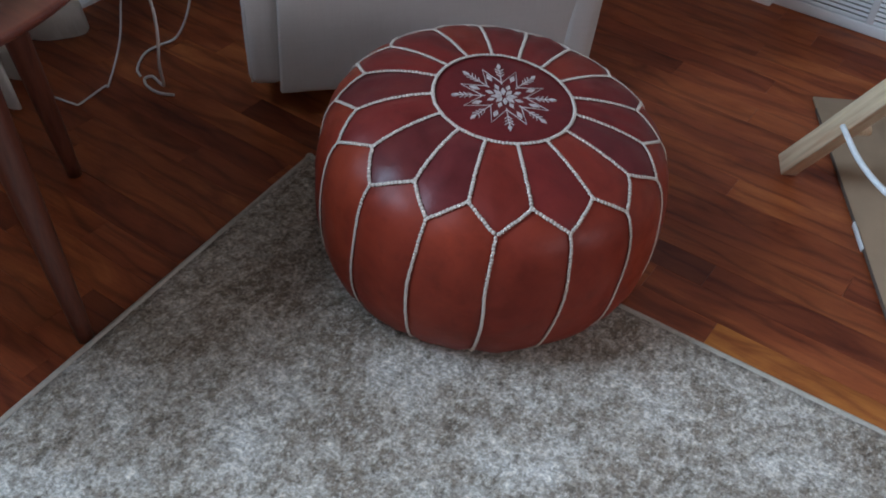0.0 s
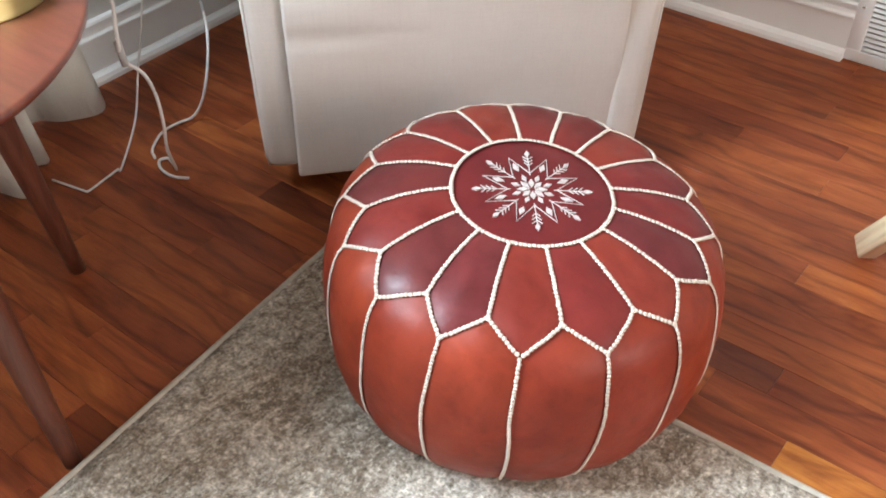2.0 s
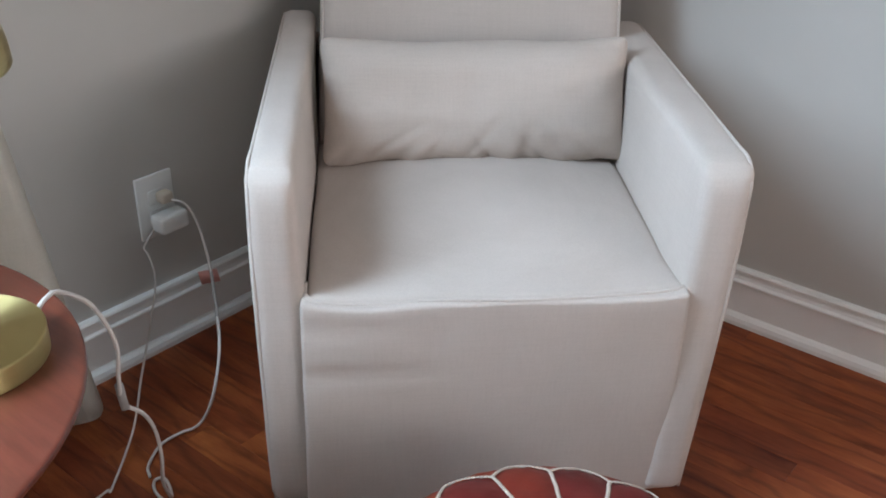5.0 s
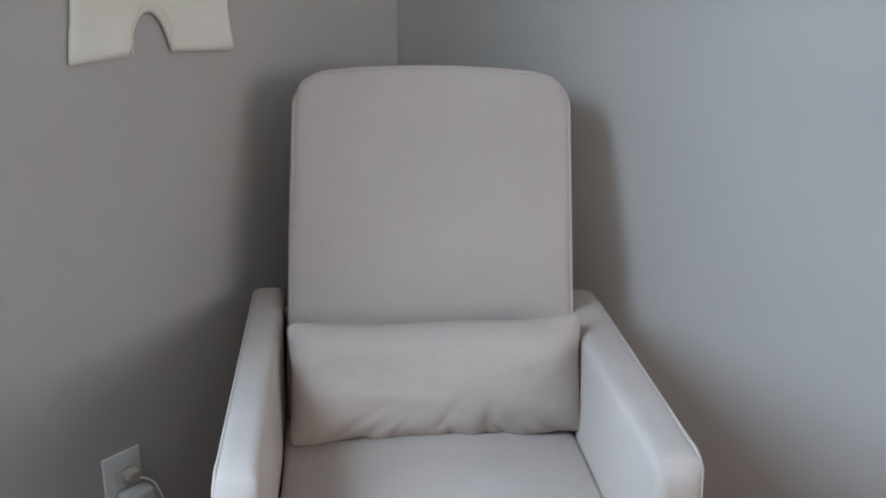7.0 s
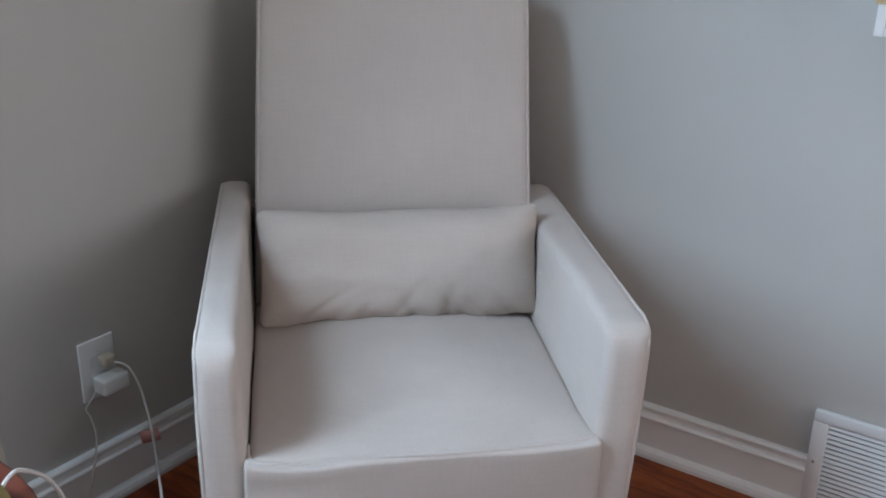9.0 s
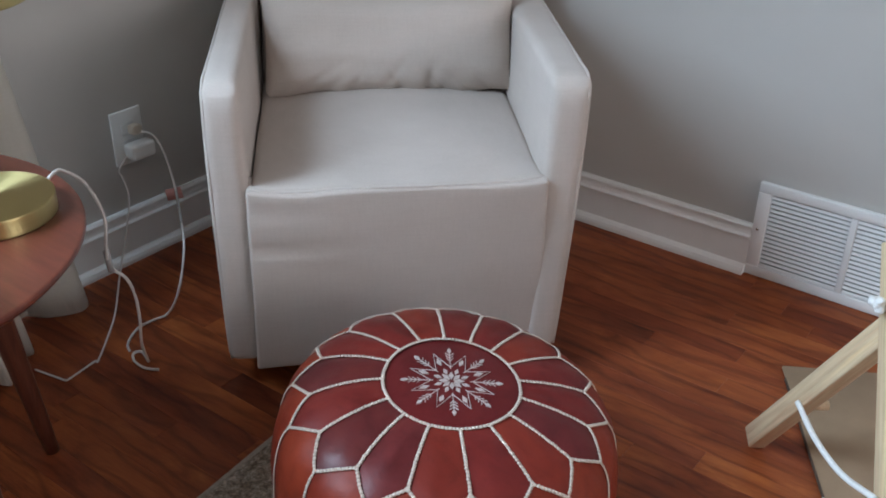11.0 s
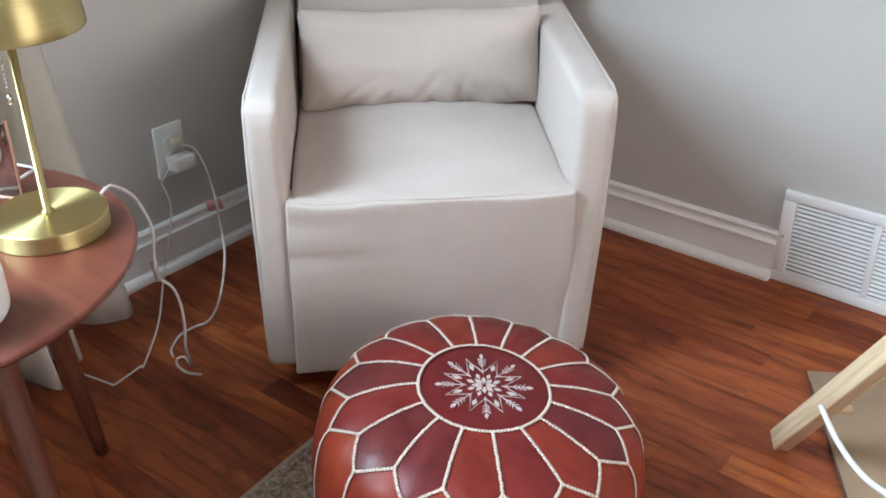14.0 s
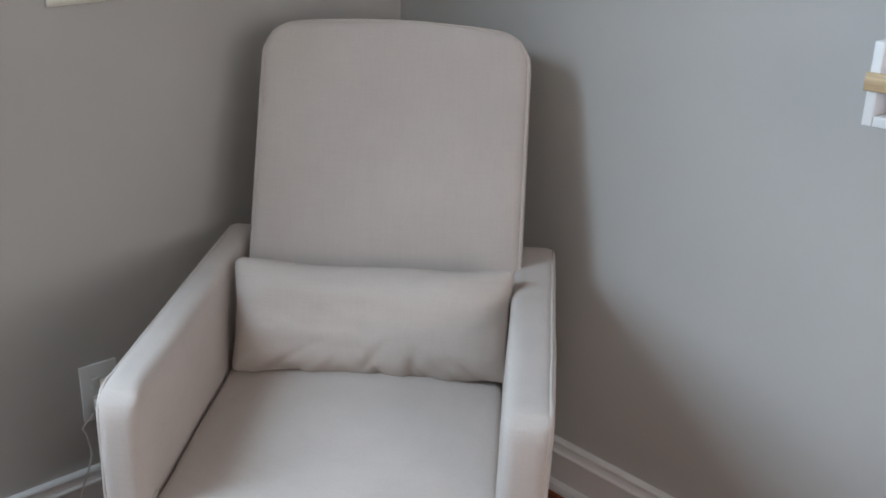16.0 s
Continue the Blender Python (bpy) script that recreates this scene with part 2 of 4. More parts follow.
FLOOR_WOOD = floor_wood("cherry_floor", ((0.0, (0.190, 0.041, 0.0150)), (0.2, (0.305, 0.077, 0.0225)), (0.4, (0.218, 0.047, 0.0165)), (0.6, (0.342, 0.092, 0.0265)), (0.8, (0.257, 0.059, 0.0195)), (1.0, (0.175, 0.037, 0.0150))), 0.5)
FLOOR_DARK = floor_wood("cherry_floor_dark", ((0.0, (0.135, 0.033, 0.013)), (1.0, (0.160, 0.036, 0.014))), 0.5)
FLOOR_PALE = floor_wood("cherry_floor_pale", ((0.0, (0.437, 0.151, 0.032)), (1.0, (0.395, 0.126, 0.029))), 0.8)
WALNUT = wood("walnut", ((0.0, (0.118, 0.026, 0.015)), (1.0, (0.168, 0.040, 0.021))), grain=(1.6, 15.0, 15.0), rough=0.36, dark=0.80, coat=0.5, random_tone=False)
WALNUT_LEG = wood("walnut_turned", ((0.0, (0.092, 0.025, 0.013)), (1.0, (0.128, 0.036, 0.018))), grain=(40.0, 40.0, 3.0), rough=0.40, dark=0.6, coat=0.0, random_tone=False)
PINE = wood("pale_pine", ((0.0, (0.62, 0.47, 0.295)), (1.0, (0.68, 0.53, 0.345))), grain=(22.0, 22.0, 1.2), rough=0.5, dark=0.93, random_tone=False)
RAIL_WOOD = wood("maple_rail", ((0.0, (0.66, 0.48, 0.27)), (1.0, (0.72, 0.54, 0.32))), grain=(2.4, 30.0, 30.0), rough=0.5, dark=0.88, random_tone=False)
GOLD = brushed_gold("brushed_gold")
WALL = wall_paint("grey_wall_paint", (0.52, 0.495, 0.46))
CEIL = plain("white_ceiling_paint", (0.80, 0.80, 0.78), 0.8, vary=0.02, scale=6)
TRIM = plain("white_trim_paint", (0.86, 0.845, 0.82), 0.35, vary=0.03, scale=9, relief=0.05)
VENT_PAINT = plain("vent_enamel", (0.86, 0.855, 0.84), 0.35, vary=0.02, scale=12)
DARK = plain("dark_void", (0.03, 0.03, 0.03), 0.8)
PLASTIC = plain("white_plastic", (0.80, 0.79, 0.76), 0.35, vary=0.02)
# stands in by colour for the shade between the vent's slats
SHADE_GREY = plain("gap_shade_grey", (0.42, 0.42, 0.40), 0.9, vary=0.1)
BEIGE = plain("beige_plastic", (0.58, 0.50, 0.40), 0.45, vary=0.04)
CABLE = plain("white_cable", (0.64, 0.59, 0.55), 0.4, vary=0.05)
CABLE_GREY = plain("grey_cable", (0.36, 0.33, 0.31), 0.4, vary=0.1)
PINK = plain("pink_tag_card", (0.60, 0.29, 0.25), 0.6, vary=0.1)
BOARD = plain("brown_cardboard", (0.33, 0.215, 0.128), 0.8, vary=0.08, scale=14, relief=0.1)
ROSE = plain("pale_pink_wood", (0.68, 0.45, 0.38), 0.6, vary=0.08)
EDGE_BROWN = plain("dark_brown_edge", (0.10, 0.065, 0.045), 0.7)
BLACK = plain("black_edge", (0.035, 0.03, 0.028), 0.5)
ROPE = plain("white_rope", (0.76, 0.74, 0.71), 0.85, vary=0.08, scale=200, relief=0.3)
RUG = rug_pile("mottled_rug_pile")
RUG_EDGE = plain("rug_binding", (0.44, 0.38, 0.31), 0.9, vary=0.12, scale=150, relief=0.4)
COVER_LILAC = plain("lilac_cover", (0.62, 0.56, 0.72), 0.4)
COVER_RUST = plain("rust_print", (0.52, 0.20, 0.13), 0.4)
COVER_BLUE = plain("blue_print", (0.16, 0.42, 0.66), 0.4)
COPPER = plain("copper_trim", (0.80, 0.47, 0.34), 0.35, 1.0)
CHROME = plain("polished_metal", (0.70, 0.68, 0.62), 0.15, 1.0)


def glass(name):
    m, nt, b = material(name, 0.03)
    b.inputs["Base Color"].default_value = (0.96, 0.98, 0.97, 1)
    b.inputs["Transmission Weight"].default_value = 1.0
    b.inputs["IOR"].default_value = 1.45
    return m


GLASS = glass("clear_glass")


# ---- building helpers ----
def finish(name, bm, mat, smooth=True):
    me = bpy.data.meshes.new(name)
    bmesh.ops.recalc_face_normals(bm, faces=bm.faces)
    for f in bm.faces:
        f.smooth = smooth
    bm.to_mesh(me)
    bm.free()
    me.materials.append(mat)
    return me


def part(name, bm, mat, parent, label="", smooth=True, m=None):
    ob = new(name, finish(name, bm, mat, smooth))
    ob.parent = parent
    if m is not None:
        ob.matrix_basis = m
    return tagged(ob, label)


def thing(name, m, label, category, group="", kind=""):
    ob = new(name)
    ob.matrix_basis = m
    return tagged(ob, label, category, group, kind)


def solid(name, bm, mat, label, category, kind="", m=None, smooth=True):
    ob = new(name, finish(name, bm, mat, smooth))
    if m is not None:
        ob.matrix_basis = m
    return tagged(ob, label, category, "", kind)


def box(bm, x0, x1, y0, y1, z0, z1, bevel=0.0, seg=2, m=None):
    vs = bmesh.ops.create_cube(bm, size=1)["verts"]
    t = Matrix.Translation(((x0 + x1) / 2, (y0 + y1) / 2, (z0 + z1) / 2)) @ Matrix.Diagonal((x1 - x0, y1 - y0, z1 - z0, 1))
    bmesh.ops.transform(bm, matrix=(m @ t) if m is not None else t, verts=vs)
    if bevel:
        es = list({e for v in vs for e in v.link_edges})
        bmesh.ops.bevel(bm, geom=es, offset=bevel, segments=seg, profile=0.5, affect="EDGES")
    return bm


def boxed(*a, **k):
    return box(bmesh.new(), *a, **k)


def axis_steps(h, r, n):
    edge = [h - r + r * math.sin(math.radians(a)) for a in (22, 45, 67, 90)]
    mid = [(-1 + 2 * i / n) * (h - r) for i in range(n + 1)]
    return [-e for e in reversed(edge)] + mid + edge


def soft_box(sx, sy, sz, r, n=(8, 8, 8), warp=None):
    """A padded box round the origin; warp moves each point."""
    h = (sx / 2, sy / 2, sz / 2)
    ax = [axis_steps(h[i], r, n[i]) for i in range(3)]
    bm = bmesh.new()
    seen = {}

    def vert(p):
        key = tuple(round(c, 6) for c in p)
        if key not in seen:
            q = Vector([max(-(h[i] - r), min(h[i] - r, p[i])) for i in range(3)])
            d = Vector(p) - q
            co = q + d.normalized() * r if d.length > 1e-9 else q
            seen[key] = bm.verts.new(warp(co.copy()) if warp else co)
        return seen[key]

    for k in range(3):
        i, j = (k + 1) % 3, (k + 2) % 3
        for s in (-1, 1):
            for a in range(len(ax[i]) - 1):
                for b in range(len(ax[j]) - 1):
                    quad = []
                    for u, v in ((a, b), (a + 1, b), (a + 1, b + 1), (a, b + 1)):
                        p = [0, 0, 0]
                        p[i], p[j], p[k] = ax[i][u], ax[j][v], s * h[k]
                        quad.append(vert(p))
                    if len(set(quad)) == 4:
                        bm.faces.new(quad if s > 0 else quad[::-1])
    return bm


def lathe(bm, profile, seg=40, centre=(0, 0, 0)):
    rings = []
    for r, z in profile:
        if r < 1e-6:
            rings.append([bm.verts.new((centre[0], centre[1], centre[2] + z))])
        else:
            rings.append([bm.verts.new((centre[0] + r * math.cos(2 * math.pi * i / seg), centre[1] + r * math.sin(2 * math.pi * i / seg), centre[2] + z)) for i in range(seg)])
    for a, b in zip(rings, rings[1:]):
        for i in range(seg):
            j = (i + 1) % seg
            q = [a[i % len(a)], a[j % len(a)], b[j % len(b)], b[i % len(b)]]
            q = list(dict.fromkeys(q))
            if len(q) >= 3:
                bm.faces.new(q)
    return bm


def spline(points, steps=10):
    """A smooth line through the points."""
    ps = [Vector(p) for p in points]
    ps = [2 * ps[0] - ps[1]] + ps + [2 * ps[-1] - ps[-2]]
    out = []
    for a, b, c, d in zip(ps, ps[1:], ps[2:], ps[3:]):
        for i in range(steps):
            t = i / steps
            out.append(0.5 * (2 * b + (c - a) * t + (2 * a - 5 * b + 4 * c - d) * t * t + (3 * b - a - 3 * c + d) * t ** 3))
    return out + [ps[-2]]


def tube(bm, pts, r, sides=8, closed=False, radii=None):
    pts = [Vector(p) for p in pts]
    n = len(pts)
    rings = []
    for i, p in enumerate(pts):
        t = (pts[(i + 1) % n] - pts[i - 1]) if closed else (pts[min(i + 1, n - 1)] - pts[max(i - 1, 0)])
        t.normalize()
        up = Vector((0, 0, 1)) if abs(t.z) < 0.9 else Vector((1, 0, 0))
        a = t.cross(up).normalized()
        b = a.cross(t)
        rr = radii[i] if radii else r
        rings.append([bm.verts.new(p + a * (rr * math.cos(2 * math.pi * k / sides)) + b * (rr * math.sin(2 * math.pi * k / sides))) for k in range(sides)])
    pairs = list(zip(rings, rings[1:])) + ([(rings[-1], rings[0])] if closed else [])
    for a, b in pairs:
        for k in range(sides):
            bm.faces.new((a[k], a[(k + 1) % sides], b[(k + 1) % sides], b[k]))
    if not closed:
        bm.faces.new(rings[0][::-1])
        bm.faces.new(rings[-1])
    return bm


def tubed(*a, **k):
    return tube(bmesh.new(), *a, **k)


def extrude_profile(bm, prof, a, b, out):
    """A moulding: (depth, height) points run from a to b; out is the way the depth goes."""
    a, b, out = Vector(a), Vector(b), Vector(out)
    ends = [[bm.verts.new(p + out * d + Vector((0, 0, z))) for d, z in prof] for p in (a, b)]
    n = len(prof)
    for i in range(n):
        j = (i + 1) % n
        bm.faces.new((ends[0][i], ends[0][j], ends[1][j], ends[1][i]))
    bm.faces.new(ends[0][::-1])
    bm.faces.new(ends[1])
    return bm


def wobble(p, f, a):
    return Vector(noise.noise_vector(Vector(p) * f)) * a


# ---- the room ----
T = 0.12


def wall_with_hole(name, axis, fixed, outer, lo, hi, hole, label):
    """A wall on the plane axis = fixed, thick to outer, from lo to hi along, with one window opening."""
    bm = bmesh.new()
    spans = [(lo, hi, 0, ROOM_Z)] if hole is None else [
        (lo, hole[0], 0, ROOM_Z), (hole[1], hi, 0, ROOM_Z), (hole[0], hole[1], 0, hole[2]), (hole[0], hole[1], hole[3], ROOM_Z)]
    d0, d1 = min(fixed, outer), max(fixed, outer)
    for a, b, z0, z1 in spans:
        if axis == "x":
            box(bm, d0, d1, a, b, z0, z1)
        else:
            box(bm, a, b, d0, d1, z0, z1)
    return solid(name, bm, WALL, label, "wall", "structure", smooth=False)


wall_with_hole("wall_west", "x", 0, -T, ROOM_Y - T, T, SIDE_WIN, "matte grey painted wall with an outlet and curtained window")
wall_with_hole("wall_north", "y", 0, T, 0, ROOM_X, None, "matte grey painted wall with a white return vent")
wall_with_hole("wall_east", "x", ROOM_X, ROOM_X + T, ROOM_Y - T, T, EAST_WIN, "matte grey painted wall with a bright window")
wall_with_hole("wall_south", "y", ROOM_Y, ROOM_Y - T, 0, ROOM_X, None, "plain matte grey painted wall")
solid("ceiling", boxed(-T, ROOM_X + T, ROOM_Y - T, T, ROOM_Z, ROOM_Z + 0.1), CEIL, "plain white painted ceiling", "ceiling", "structure", smooth=False)


def window(name, m, w, h, label):
    win = thing(name, m, label, "window", kind="structure")
    for x in (-w / 2 + 0.025, w / 2 - 0.025):
        part("window_frame", boxed(x - 0.025, x + 0.025, -0.07, -0.03, 0, h, 0.004), TRIM, win)
    for z in (0.025, h / 2, h - 0.025):
        part("window_frame", boxed(-w / 2 + 0.05, w / 2 - 0.05, -0.07, -0.03, z - 0.025, z + 0.025, 0.004), TRIM, win)
    part("window_sill", boxed(-w / 2 - 0.05, w / 2 + 0.05, -0.03, 0.03, -0.03, -0.003, 0.005), TRIM, win)
    for z0, z1 in ((0.05, h / 2 - 0.025), (h / 2 + 0.025, h - 0.05)):
        p = part("pane", boxed(-w / 2 + 0.05, w / 2 - 0.05, -0.054, -0.05, z0, z1), GLASS, win, smooth=False)
        p.visible_shadow = False
    return win


window("window_1", pose(ROOM_X, -1.30, 0.95, 0, 0, 90), 2.10, 1.40, "white framed double window letting in daylight")
window("window_2", pose(0, -2.375, 1.05, 0, 0, -90), 1.05, 1.43, "white framed window behind a linen curtain")

BASE_H = 0.123
PROFILE = [(0.0, 0.0), (0.030, 0.0), (0.0295, 0.008), (0.026, 0.016), (0.019, 0.021), (0.0135, 0.0225), (0.0135, 0.0875), (0.0185, 0.0895),
           (0.0195, 0.0920), (0.0185, 0.0950), (0.0135, 0.0985), (0.0110, 0.1045), (0.0102, 0.1105), (0.0145, 0.1125), (0.0150, 0.1180), (0.0120, 0.1220), (0.008, BASE_H), (0.0, BASE_H)]
VENT_X0, VENT_X1, VENT_Z = 1.160, 1.580, 0.232
bm = extrude_profile(bmesh.new(), PROFILE, (0, ROOM_Y, 0), (0, 0, 0), (1, 0, 0))
solid("baseboard", bm, TRIM, "white moulded baseboard with a rounded shoe strip", "baseboard", "structure", smooth=False)
bm = extrude_profile(bmesh.new(), PROFILE, (0.031, 0, 0), (VENT_X0, 0, 0), (0, -1, 0))
solid("baseboard", bm, TRIM, "white moulded baseboard ending at the return vent", "baseboard", "structure", smooth=False)
bm = extrude_profile(bmesh.new(), PROFILE, (VENT_X1, 0, 0), (ROOM_X, 0, 0), (0, -1, 0))
solid("baseboard", bm, TRIM, "white moulded baseboard past the return vent", "baseboard", "structure", smooth=False)


# ---- the glider armchair ----
def build_chair():
    chair = thing("glider_armchair", pose(0.804, -0.832, 0, 0, 0, 43.1), "cream linen upholstered glider armchair with piped edges in the corner", "armchair")
    # arms
    ARM_ROUND = 0.045
    for s in (-1, 1):
        def arm_warp(p, s=s):
            # round the front top, swell the pad, narrow a little to the back
            k = (p.y + 0.375) / 0.75
            fore, rise = max(0.0, -0.375 + ARM_ROUND - p.y), max(0.0, p.z - 0.2775 + ARM_ROUND)
            if fore > 0 and rise > 0:
                a, b = fore / ARM_ROUND, rise / ARM_ROUND
                p.y, p.z = -0.375 + ARM_ROUND - fore * math.sqrt(1 - b * b / 2), 0.2775 - ARM_ROUND + rise * math.sqrt(1 - a * a / 2)
            zb = (p.z + 0.28) / 0.56
            p.x *= 1.0 + 0.10 * math.sin(math.pi * min(1, max(0, (p.z + 0.28) / 0.56))) * (1 - 0.4 * k)
            p.y += (0.018 * (1 - zb) - 0.006 * math.sin(math.pi * zb)) * (1 - k)
            if s > 0:
                p.x += (0.0245 + 0.0115 * p.x / 0.031) * k - 0.018 * (1 - zb) + 0.003
                p.z -= 0.022 * k * max(0.0, zb)
                p.x += 0.006 * max(0.0, p.x / 0.031) * (1 - k) * max(0.0, zb)
            else:
                p.x -= 0.009 * k
            return p + wobble(p + Vector((s, 0, 0)), 7, 0.0018)
        bm = soft_box(0.062, 0.75, 0.555, 0.018, (3, 26, 22), arm_warp)
        arm = part("armrest", bm, CREAM, chair, m=pose(0.286 if s > 0 else -0.290, 0.375, 0.3325))
        xo = s * 0.0258
        line = [(xo, -0.368, -0.27), (xo * 1.07, -0.373, -0.1), (xo * 1.09, -0.375, 0.08), (xo * 1.06, -0.371, 0.17), (xo * 1.04, -0.3705, 0.212)]
        line += [(xo * 1.03, -0.330 - 0.040 * math.cos(q), 0.2325 + 0.040 * math.sin(q)) for q in (0.0, 0.5, 1.05, 1.571)]
        line += [(xo, -0.305, 0.2725), (xo, -0.26, 0.2725), (xo, -0.18, 0.2725), (xo, -0.05, 0.2725), (xo, 0.15, 0.2725), (xo, 0.36, 0.271)]
        def lay(q, s=s):
            k, zb = (q[1] + 0.375) / 0.75, (q[2] + 0.28) / 0.56
            return (q[0] + (0.036 * k - 0.018 * (1 - zb) + 0.003 + 0.005 * (1 - k) * zb if s > 0 else -0.009 * k), q[1] + 0.018 * (1 - zb) * (1 - k), q[2] - (0.022 * k * zb if s > 0 else 0))
        part("piping", tubed(spline([lay(q) for q in line], 6), 0.0029, 7), CREAM, arm)
        line = [(-xo * 0.8, -0.366, -0.27), (-xo * 0.8, -0.373, -0.08), (-xo * 0.8, -0.374, 0.09)]
        part("seam", tubed(spline([lay(q) for q in line], 6), 0.0022, 6), CREAM, arm)

    # seat cushion with a crowned top; its front edge and the skirt share one line
    def front_rise(x):
        u = max(-1.0, min(1.0, x / 0.262))
        return 0.004 * (1 - u * u) + 0.003 * math.sin(6 * x + 1) + 0.013 * abs(u) ** 6 - 0.005 * math.exp(-((u + 0.7) / 0.3) ** 2)

    def seat_warp(p):
        u, v = p.x / 0.262, (p.y + 0.28) / 0.56
        if p.z > 0:
            w = max(0.0, 1 - v / 0.18)
            p.z += 0.033 * (1 - u * u) * max(0.0, math.sin(math.pi * min(1, v))) ** 0.7 * (1 - w) + front_rise(p.x) * w
        if v < 0.2:
            p.y += 0.010 * u * u * (1 - v / 0.2) - 0.003 * math.sin(5 * u + 0.8) * (1 - v / 0.2)
        if u < 0:
            p.x += 0.008 * u * max(0.0, v)
        return p + wobble(p, 6, 0.002)
    seat = part("seat", soft_box(0.511, 0.56, 0.06, 0.015, (18, 18, 3), seat_warp), CREAM, chair, m=pose(0.002, 0.275, 0.390))
    edge = []
    for i in range(33):
        u = -1 + i / 16
        p = seat_warp(Vector((u * 0.255, -0.280 + (0.010 if abs(u) > 0.99 else 0.0), 0.0285)))
        edge.append(p + Vector((0, 0.0005, -0.0030)))
    edge = [edge[0] + Vector((-0.002, 0.03, 0.002))] + edge + [edge[-1] + Vector((0.002, 0.03, 0.002))]
    part("piping", tubed(spline(edge, 3), 0.0036, 7), CREAM, seat)

    def skirt_warp(p):
        k = (p.z + 0.18) / 0.36
        p.x *= 1.025 - 0.03 * k
        wr = (math.exp(-((p.z - 0.075 - 0.02 * p.x) / 0.006) ** 2) + 0.7 * math.exp(-((p.z - 0.135 + 0.05 * p.x) / 0.007) ** 2)) * max(0.0, -p.x / 0.26) ** 1.5 * 0.007
        p.y += wr - 0.004 * math.sin(9 * p.x) * (1 - k) + 0.040 * (p.x / 0.528 + 0.5) * (1 - k)
        p.z += front_rise(p.x) * max(0.0, (k - 0.8) / 0.2)
        return p + wobble(p + Vector((0, 3, 0)), 5, 0.0018) + wobble(p + Vector((2, 3, 1)), 17, 0.0009)
    part("skirt", soft_box(0.522, 0.03, 0.362, 0.006, (22, 2, 24), skirt_warp), CREAM, chair, m=pose(0.0, 0.003, 0.2345))
    part("body", boxed(-0.255, 0.25, 0.10, 0.72, 0.07, 0.33, 0.01), CREAM, chair)
    part("back_panel", soft_box(0.62, 0.05, 0.50, 0.018, (8, 2, 8)), CREAM, chair, m=pose(0, 0.735, 0.315))

    # reclined back with round top corners
    def back_warp(p):
        u, k = p.x / 0.25, (p.z + 0.34) / 0.68
        r = 0.066
        over = p.z - (0.34 - r)
        if over > 0:
            inset = r - math.sqrt(max(0.0, r * r - min(over, r) ** 2))
            lim = 0.260 - inset
            p.x *= lim / 0.260
        p.x = p.x * (1.058 - 0.060 * k) - 0.004 * (1 - k)
        p.z += 0.010 * (1 - u * u) * max(0.0, (k - 0.6) / 0.4)
        p.y += (-0.016 if p.y < 0 else 0.010) * (1 - u * u) * math.sin(math.pi * min(1, max(0, k)))
        return p + wobble(p + Vector((5, 0, 0)), 4, 0.002)
    tilt = pose(0.019, 0.685, 0.692, -14.0, 0.8)
    back = part("backrest", soft_box(0.520, 0.12, 0.68, 0.022, (14, 3, 22), back_warp), CREAM, chair, m=tilt)
    rim = []
    for i in range(25):
        rim.append((-0.2475, -0.052, -0.30 + 0.569 * i / 24))
    for i in range(1, 10):
        a = math.pi - math.pi / 2 * i / 10
        rim.append((-0.1815 + 0.066 * math.cos(a), -0.052, 0.269 + 0.066 * math.sin(a)))
    for i in range(9):
        u = -1 + i / 4
        rim.append((0.1815 * u, -0.052, 0.336 + 0.009 * (1 - u * u)))
    for i in range(9, 0, -1):
        a = math.pi / 2 * i / 10
        rim.append((0.1815 + 0.066 * math.cos(a), -0.052, 0.269 + 0.066 * math.sin(a)))
    for i in range(24, -1, -1):
        rim.append((0.2475, -0.052, -0.30 + 0.569 * i / 24))
    rim = [(x * 1.03 * (1.058 - 0.060 * (z + 0.34) / 0.68) - 0.004 * (0.34 - z) / 0.68, y, z) for x, y, z in rim]
    part("piping", tubed(rim, 0.0034, 7), CREAM, back)
    bm = lathe(bmesh.new(), [(0, 0), (0.23, 0), (0.235, 0.006), (0.235, 0.03), (0.06, 0.045), (0.06, 0.08), (0, 0.08)], 40)
    part("swivel_base", bm, BLACK, chair, "dark round swivel base", m=pose(0, 0.38, 0))
    return chair


build_chair()


